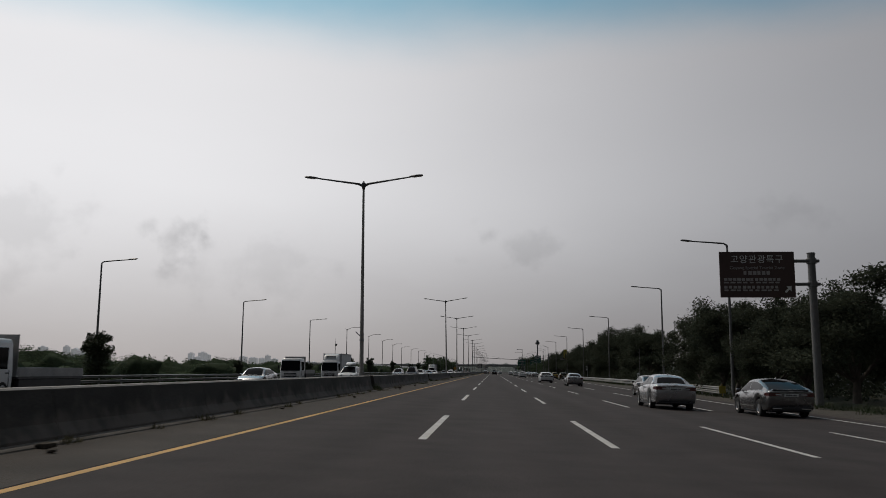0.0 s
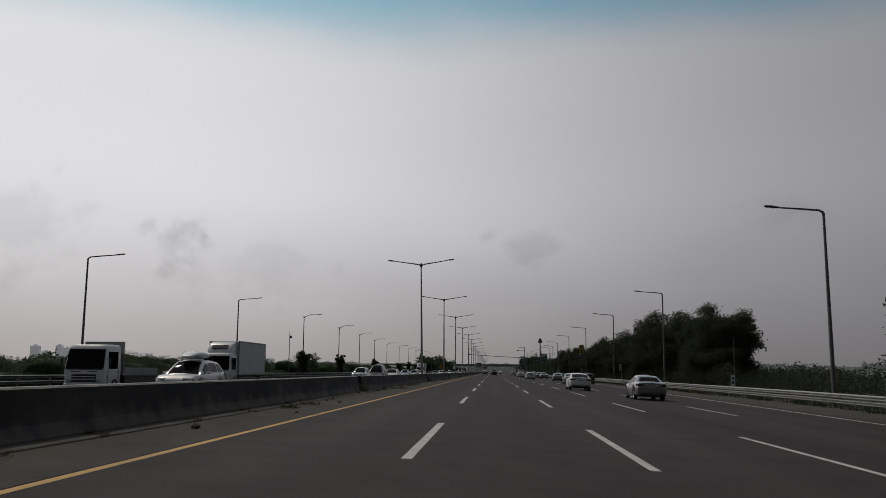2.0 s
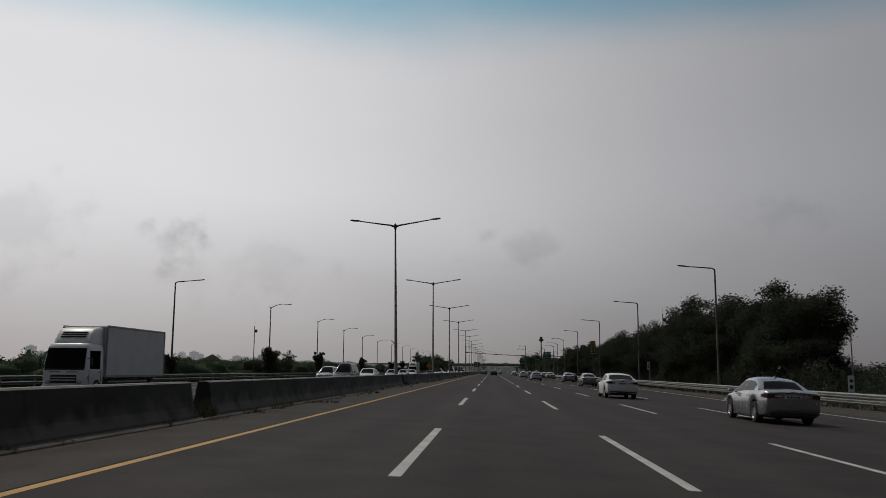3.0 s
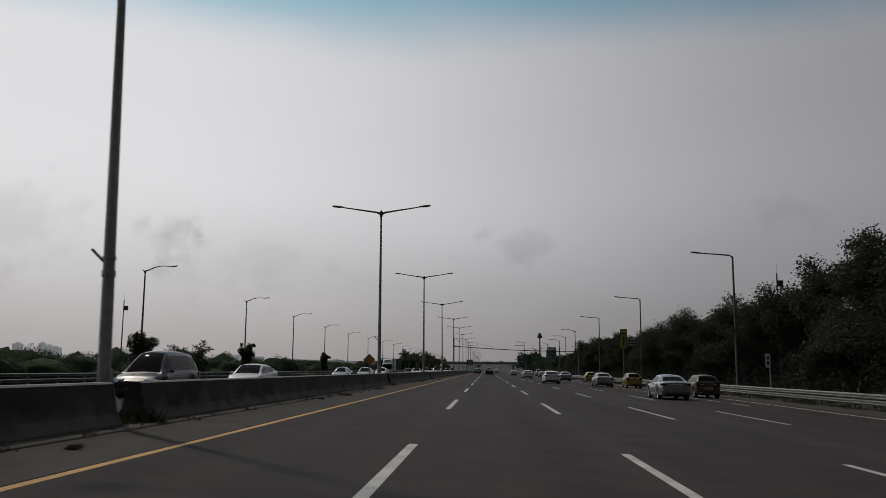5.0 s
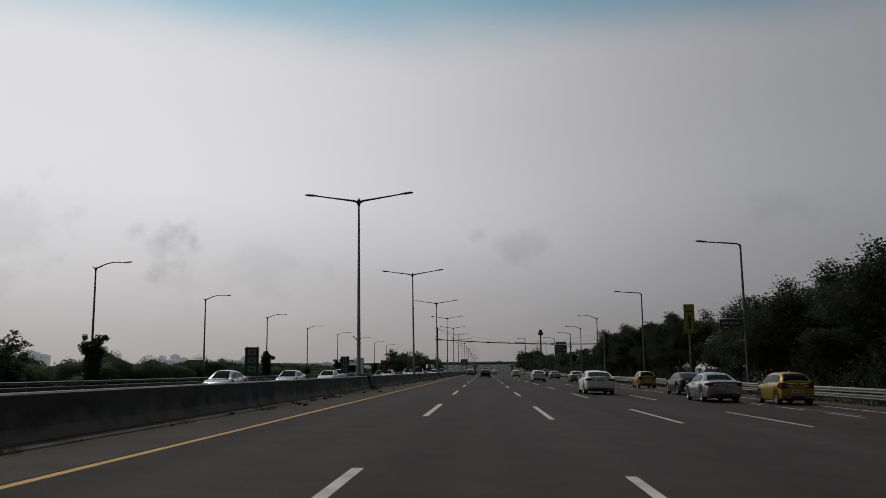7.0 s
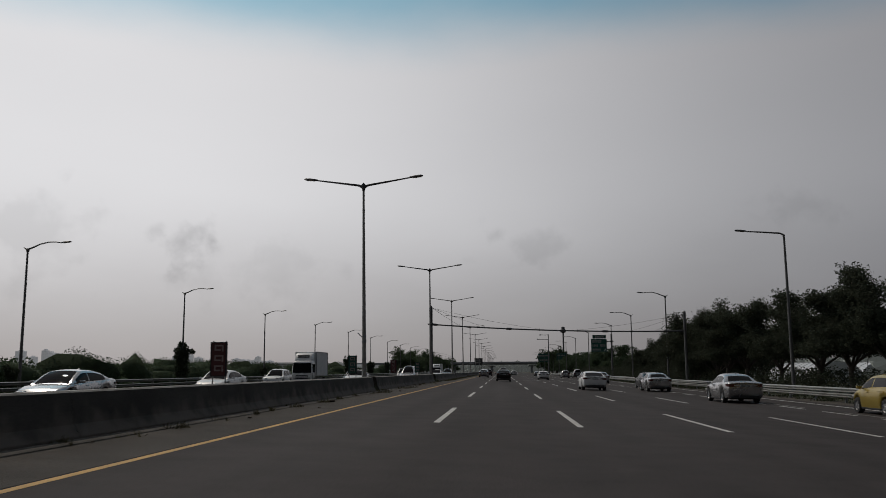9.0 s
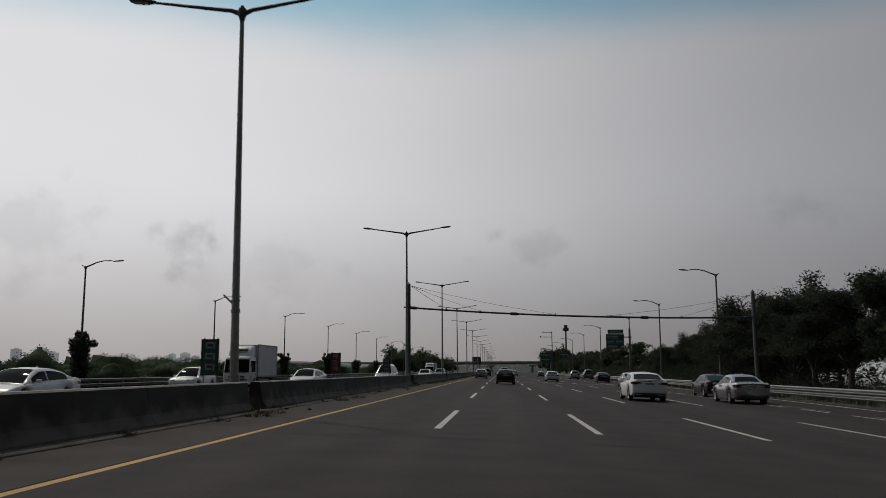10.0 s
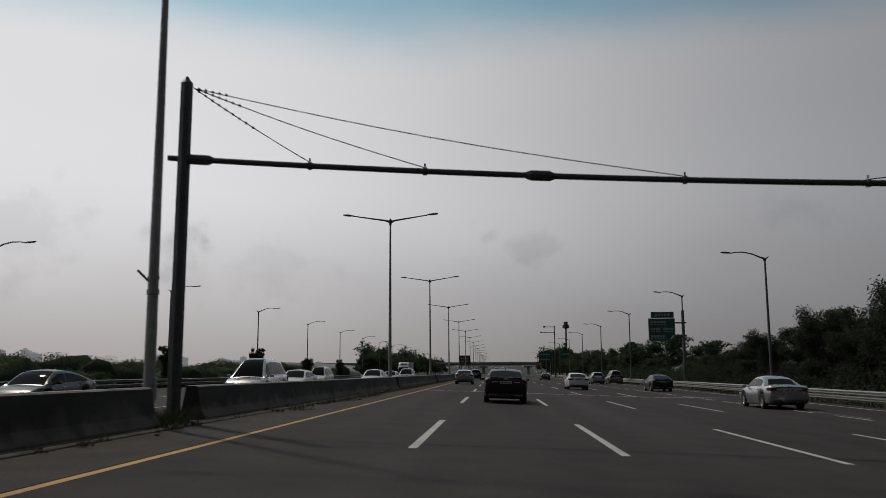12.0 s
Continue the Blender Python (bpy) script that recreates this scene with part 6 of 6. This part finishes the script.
def build_trees():
    rnd = random.Random(11)
    protos = [tree(21, 8.2, 4.0, 30000), tree(22, 7.4, 4.2, 30000), tree(23, 9.4, 4.2, 32000), tree(24, 6.6, 3.7, 27000)]
    protos += [tree(25, 8.2, 3.6, 6000, size=(0.13, 0.23)), tree(26, 7.4, 3.9, 6000, size=(0.13, 0.23))]
    # far trees in paler leaves, haze painted into their colour
    protos += [tree(27, 8.2, 3.8, 5000, "leaf_far", (0.16, 0.27)), tree(28, 7.4, 4.0, 5000, "leaf_far", (0.16, 0.27))]
    # two with a bare foot
    protos += [tree(29, 8.0, 3.6, 30000, clear=2.3), tree(30, 7.4, 3.5, 28000, clear=2.2)]
    used = [False] * 10
    tops = [float(np.percentile([v.co.z for v in p.children[1].data.vertices], 99.3)) for p in protos]

    def put(x, y, h, k):
        s = h / tops[k]
        m = pose(x, y, -0.5, 0, 0, rnd.uniform(0, 360)) @ Matrix.Diagonal((s * rnd.uniform(0.95, 1.1), s * rnd.uniform(0.95, 1.1), s, 1))
        t = protos[k]
        if used[k]:
            t = copy_thing(t, m)
        used[k] = True
        t.matrix_basis = m

    height = bend([(40, 7.2), (52, 7.0), (59, 6.8), (66, 7.1), (77, 6.9), (90, 6.6), (120, 7.2), (130, 8.0), (140, 8.6), (152, 9.2), (160, 8.8), (165, 8.5), (173, 7.4), (180, 8.3), (185, 8.3), (190, 7.4), (195, 7.0), (205, 7.5), (212, 7.4), (219, 7.2), (226, 6.6), (240, 6.8), (247, 7.5), (256, 7.4), (264, 7.1), (276, 7.7), (284, 7.9), (290, 7.6), (294, 7.8), (299, 8.1), (304, 7.7), (309, 7.8), (311.5, 6.4), (314, 5.2), (320, 6.1), (327, 5.5), (338, 4.9), (346, 4.6), (356, 3.4), (370, 3.6), (390, 4.5)])
    line = bend([(40, 19.6), (86, 19.4), (118, 24.6), (150, 24.0), (165, 22.6), (296, 22.6), (304, 24.6), (400, 24.6)])
    y = 47.0
    while y < 366:
        if not 80 < y < 129:
            x, h, k = line(y) + rnd.uniform(-0.8, 1.0), height(y) * rnd.uniform(0.88, 1.05), rnd.randrange(4)
            if not 233 < y < 240:
                put(x, y, h, 8 + k % 2 if 240 < y < 282 else k)
        y += rnd.uniform(5.6, 7.0)
    y = 52.0
    while y < 380:
        if not 74 < y < 150 and not 232 < y < 290:
            put(29.0 + rnd.uniform(-1.5, 2.5), y, height(y) * rnd.uniform(0.75, 0.98), 4 + rnd.randrange(2))
        y += rnd.uniform(6.5, 8.5)
    for y in range(388, 660, 13):
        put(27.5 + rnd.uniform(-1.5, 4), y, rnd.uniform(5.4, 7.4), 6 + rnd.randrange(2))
    # clumps round the far boards and on the left by the ramp
    for x, y, h in ((25.6, 616, 12.0), (24.0, 618, 10.6), (27.6, 620, 11.4), (30.5, 616, 10.2), (33.5, 612, 10.5), (38, 585, 9.5), (44, 600, 9.5)):
        put(x, y, h, 6 + rnd.randrange(2))
    for x, y, h in ((-39.0, 217.5, 4.6), (-40.5, 222.5, 3.8)):
        put(x, y, h, 6 + rnd.randrange(2))
    for i in range(12):
        put(-37 - rnd.uniform(0, 3), 520 + 12 * i + rnd.uniform(-3, 3), rnd.uniform(8.4, 10.6), 6 + rnd.randrange(2))
    for i in range(9):
        put(-38 - rnd.uniform(0, 3), 700 + 24 * i, rnd.uniform(8.4, 10.6), 6 + rnd.randrange(2))


build_trees()


def ivy_clump(seed, top, r0, r1, n, low=0.0):
    """A ragged column of leaves under a wider, lumpy head with loose sprays."""
    rnd = np.random.RandomState(seed)
    lumps = [(0.0, 0.0, low + (top - low) * t, r0 * (0.75 + 0.3 * rnd.uniform()), (top - low) * 0.16) for t in np.linspace(0.06, 0.62, 6)]
    for i in range(7):
        a = rnd.uniform(0, 2 * math.pi)
        q = r1 * rnd.uniform(0.15, 0.75)
        lumps.append((q * math.cos(a), q * math.sin(a), low + (top - low) * rnd.uniform(0.62, 0.92), r1 * rnd.uniform(0.35, 0.62), r1 * rnd.uniform(0.3, 0.5)))
    for i in range(6):
        a = rnd.uniform(0, 2 * math.pi)
        q = r1 * rnd.uniform(0.6, 0.95)
        lumps.append((q * math.cos(a), q * math.sin(a), low + (top - low) * rnd.uniform(0.66, 0.92), r1 * 0.22, r1 * 0.24))
    vol = np.array([l[3] ** 2 * l[4] for l in lumps]) ** 0.6
    pick = rnd.choice(len(lumps), n, p=vol / vol.sum())
    L = np.array(lumps)[pick]
    d = rnd.normal(size=(n, 3))
    d /= np.linalg.norm(d, axis=1)[:, None]
    d *= rnd.uniform(0.1, 1.12, n)[:, None] ** 0.6
    c = L[:, :3] + d * L[:, [3, 3, 4]]
    c = c[c[:, 2] > 0]
    v, f = leaf_quads(c, rnd.uniform(0.07, 0.15, len(c)), rnd)
    return tagged(leaves_object("ivy_growth", v, f, M["ivy"]), "dark climbing plant wrapped round a lamp post", "plant", "ivy on lamp posts")


def build_ivy():
    a, b, c = ivy_clump(1, 4.7, 1.2, 1.3, 7500), ivy_clump(2, 4.5, 0.75, 1.05, 6000, 0.2), ivy_clump(3, 3.2, 0.5, 0.75, 3200)
    spots = [(a, 68.5, -33.2, 1.0), (c, 108.4, -33.2, 0.9), (c, 150.3, -33.2, 1.0), (a, 187.0, -32.8, 1.05), (b, 221.5, -32.6, 1.1), (c, 250.8, -33.4, 0.7),
             (b, 283, -33.9, 1.1), (a, 316.2, -34.5, 0.5), (b, 347.1, -33.9, 1.0), (b, 379, -33.6, 1.15), (a, 411, -33.6, 0.9), (b, 443, -33.6, 1.0), (c, 475, -33.6, 1.1)]
    seen = set()
    for ob, y, x, s in spots:
        m = pose(x, y, -0.25, 0, 0, y * 7) @ Matrix.Diagonal((s, s, s, 1))
        if ob.name in seen:
            o = copy_thing(ob, m)
            o.matrix_basis = m
        else:
            seen.add(ob.name)
            ob.matrix_basis = m


build_ivy()


def shrub_field(name, label, places, mat, density, seed, size, heart=0.0):
    """Many bushes joined, each a dense lumpy heart under its leaves: a place is (x, y, z, radius, height)."""
    rnd = np.random.RandomState(seed)
    ball = bmesh.new()
    bmesh.ops.create_icosphere(ball, subdivisions=2, radius=1.0)
    unit = np.array([v.co for v in ball.verts])
    tris = np.array([[v.index for v in f.verts] for f in ball.faces])
    ball.free()
    cs, ss, heart_v, heart_f = [], [], [], []
    for x, y, z, r, h in places:
        if heart:
            lump = 1 + 0.22 * np.sin(unit[:, 0:1] * 5 + x) * np.cos(unit[:, 1:2] * 4 + y) + rnd.normal(0, 0.15, (len(unit), 1))
            heart_f.append(tris + len(unit) * len(heart_v))
            heart_v.append(unit * heart * lump * np.array([r, r, h * 0.55]) + np.array([x, y, z + h * 0.45]))
        n = max(12, int(density * r * h))
        d = rnd.normal(size=(n, 3))
        d /= np.linalg.norm(d, axis=1)[:, None]
        rad = (heart - 0.04 if heart else 0.74) + 0.20 * rnd.uniform(0, 1, n)[:, None] ** (1.4 if heart else 0.8)
        lump = 1 + 0.22 * np.sin(d[:, 0:1] * 5 + x) * np.cos(d[:, 1:2] * 4 + y)
        p = d * rad * lump * np.array([r, r, h * 0.55]) + np.array([x, y, z + h * 0.45])
        p = p[p[:, 2] > z - 0.3]
        cs.append(p)
        ss.append(rnd.uniform(size[0], size[1], len(p)) * min(1.3, 0.6 + r * 0.15))
    v, f = leaf_quads(np.concatenate(cs), np.concatenate(ss), rnd, 0.3)
    if heart:
        f = np.concatenate([f, np.concatenate(heart_f) + len(v)])
        v = np.concatenate([v] + heart_v)
    return tagged(leaves_object(name, v, f, M[mat]), label, "plants", kind="stuff")


def build_woods():
    rnd = random.Random(3)
    near = []
    y = -20.0
    while y < 520:
        if y > 440 and rnd.random() < 0.6:
            y += 3
            continue
        near.append((-41 - rnd.uniform(0, 7), y, -1.0, rnd.uniform(2.2, 4.2), 1.8 + 3.2 * rnd.random() ** 1.8))
        near.append((-52 - rnd.uniform(0, 10), y + 2, -1.5, rnd.uniform(3.0, 5.6), rnd.uniform(2.8, 5.6)))
        y += rnd.uniform(3.9, 5.6)
    for x, y, r, h in ((-40, 262, 2.6, 3.3), (-39, 300, 2.8, 3.2), (-41, 330, 3.0, 3.6), (-40.5, 240, 2.2, 3.6)):
        near.append((x, y, -0.8, r, h))
    shrub_field("riverside_scrub", "dense green riverside scrub and low trees", near, "leaf_far", 230, 41, (0.07, 0.125), 0.84)
    mid = []
    y = 0.0
    while y < 1100:
        for x0, w in ((-70, 20), (-100, 30), (-150, 50)):
            if y > 450:
                x0 -= 150
            mid.append((x0 - rnd.uniform(0, w), y + rnd.uniform(-3, 3), -2.2, rnd.uniform(3.0, 6.0), rnd.uniform(3.8, 7.0)))
        y += rnd.uniform(6.5, 9)
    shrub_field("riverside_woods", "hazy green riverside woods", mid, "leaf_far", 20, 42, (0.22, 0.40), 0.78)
    far = []
    for i in range(260):
        a = radians(-34 + 70 * i / 260 + rnd.uniform(-.2, .2))
        d = rnd.uniform(900, 1300)
        far.append((d * math.sin(a), 200 + d * math.cos(a), -2.5, rnd.uniform(9, 16), rnd.uniform(9, 15)))
    for i in range(120):
        far.append((rnd.uniform(50, 240), rnd.uniform(300, 900), -1.6, rnd.uniform(4, 8), rnd.uniform(4, 7)))
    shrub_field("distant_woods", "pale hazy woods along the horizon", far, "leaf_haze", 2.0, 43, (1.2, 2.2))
    under = []
    y = 50.0
    while y < 430:
        open_foot = 234 < y < 284     # the trees stand clear of the bushes here
        under.append((21.3 + rnd.uniform(-0.4, 1.2), y, -0.5, rnd.uniform(0.9, 1.6), rnd.uniform(1.0, 1.8) if open_foot else rnd.uniform(1.2, 2.0) if 80 < y < 120 else rnd.uniform(1.6, 2.9)))
        under.append((24 + rnd.uniform(0, 5), y, -0.5, rnd.uniform(1.4, 2.4), rnd.uniform(1.2, 2.1) if open_foot else rnd.uniform(1.6, 2.8)))
        if rnd.random() < 0.7 and not 240 < y < 325:
            under.append((34 + rnd.uniform(0, 8), y, -0.8, rnd.uniform(2, 3.2), rnd.uniform(1.8, 3.0)))
        y += rnd.uniform(1.8, 2.8)
    shrub_field("undergrowth", "dark tangled undergrowth below the roadside trees", under, "leaf", 120, 44, (0.08, 0.17))


build_woods()


def blades(name, label, spots, mat, seed, h=(0.08, 0.3)):
    """Grass and weeds: each spot is (x, y, z, radius, count)."""
    rnd = np.random.RandomState(seed)
    V, F = [], []
    k = 0
    for x, y, z, r, n in spots:
        for _ in range(n):
            a, q = rnd.uniform(0, 6.283), r * math.sqrt(rnd.uniform())
            bx, by = x + q * math.cos(a), y + q * math.sin(a)
            t = rnd.uniform(0, 6.283)
            w = rnd.uniform(0.008, 0.02)
            hh = rnd.uniform(*h) * (1.1 - q / r * 0.6)
            lx, ly = rnd.normal(0, hh * 0.45, 2)
            V += [(bx - w * math.cos(t), by - w * math.sin(t), z), (bx + w * math.cos(t), by + w * math.sin(t), z), (bx + lx, by + ly, z + hh)]
            F.append((k, k + 1, k + 2))
            k += 3
    return tagged(leaves_object(name, V, F, M[mat]), label, "grass", kind="stuff")


def build_weeds():
    rnd = random.Random(8)
    spots = []
    for ly in LAMP_Y[1:]:
        for _ in range(5):
            spots.append((MEDIAN_X + rnd.uniform(0.25, 0.9), ly + rnd.uniform(-1.3, 1.3), 0.23, rnd.uniform(0.2, 0.45), 90))
    y = 0.0
    while y < 420:
        x = rnd.choice((-6.05, -5.95, -5.8))
        spots.append((x + rnd.uniform(-0.15, 0.1), y, 0.225, rnd.uniform(0.08, 0.35), rnd.randint(10, 60)))
        y += rnd.uniform(0.8, 4.0)
    for yy in np.arange(284, 420, 1.1):
        spots.append((-5.75 + rnd.uniform(-.25, .3), float(yy), 0.21, rnd.uniform(0.2, 0.5), 60))
    for yy in (66.0, 68.5, 92.0, 142.0, 152.0, 153.5, 186.0, 236.5, 238.0, 247.0, 249.5, 268.0):
        spots.append((-5.6 + rnd.uniform(-.2, .2), yy, 0.21, rnd.uniform(0.25, 0.5), 60))
    blades("median_weeds", "low weeds and tufts of grass along the median barrier", spots, "dry_grass", 51, (0.05, 0.20))
    tall = []
    for ly in LAMP_Y[1:] + [83.0, 278.85]:
        for _ in range(4):
            tall.append((MEDIAN_X + rnd.uniform(-0.1, 0.75), ly + rnd.uniform(-0.7, 0.7), 0.23, rnd.uniform(0.25, 0.5), 110))
    blades("tall_weeds", "dark green weeds round the feet of the median lamps", tall, "grass", 53, (0.15, 0.5))
    verge = []
    y = 20.0
    while y < 420:
        for _ in range(3):
            x = rail_x(y) + rnd.uniform(-0.4, 2.6)
            verge.append((x, y + rnd.uniform(-.6, .6), -0.44 + 0.02 * (x > 18), 0.55, 34))
        y += 0.9
    blades("verge_grass", "rough green grass on the verge behind the rail", verge, "grass", 52, (0.10, 0.38))


build_weeds()


def build_debris():
    rnd = random.Random(19)
    for i in range(46):
        y = rnd.uniform(2, 330)
        s = rnd.uniform(0.03, 0.11)
        bm = bmesh.new()
        bmesh.ops.create_icosphere(bm, subdivisions=1, radius=s)
        for v in bm.verts:
            v.co = Vector((v.co.x * rnd.uniform(.7, 1.4), v.co.y * rnd.uniform(.7, 1.6), max(-s * .35, v.co.z * rnd.uniform(.4, .8))))
        o = part("stone", bm, M["soil"] if i % 3 else M["gutter"], None)
        x = rnd.uniform(-6.1, -4.95)
        o.matrix_basis = pose(x, y, road_z(x) + 0.012 + s * 0.3, 0, 0, rnd.uniform(0, 360))
        tagged(o, "small dusty stone lying on the median strip", "stone", "stones on the median")


build_debris()


def greenhouse(x, y, length, turn):
    e = empty("greenhouse", pose(x, y, -0.9, 0, 0, turn), "long pale plastic-covered greenhouse behind the trees", "greenhouse", "greenhouses")
    bm = bmesh.new()
    rows = []
    for k in range(9):
        a = math.pi * k / 8
        rows.append([bm.verts.new((3.2 * math.cos(a), yy, 0.9 + 2.2 * math.sin(a))) for yy in (0, length)])
    for a, b in zip(rows, rows[1:]):
        bm.faces.new((a[0], b[0], b[1], a[1]))
    for s in (3.2, -3.2):
        vs = [bm.verts.new(v) for v in ((s, 0, 0), (s, length, 0), (s, length, 0.9), (s, 0, 0.9))]
        bm.faces.new(vs)
    for i in (0, 1):
        bm.faces.new([r[i] for r in rows] + [bm.verts.new((-3.2, i * length, 0)), bm.verts.new((3.2, i * length, 0))])
    part("cover", bm, M["film"], e, smooth=40)
    for k in range(0, int(length), 3):
        bm = tube(bmesh.new(), [(3.23 * math.cos(math.pi * j / 8), k, 0.9 + 2.23 * math.sin(math.pi * j / 8)) for j in range(9)], 0.03, 5)
        part("hoop", bm, M["galv"], e)


for gx, gy in ((46, 268), (54, 268), (48, 318), (56, 322), (50, 196), (47, 120), (55, 122)):
    greenhouse(gx, gy, 26, -3)
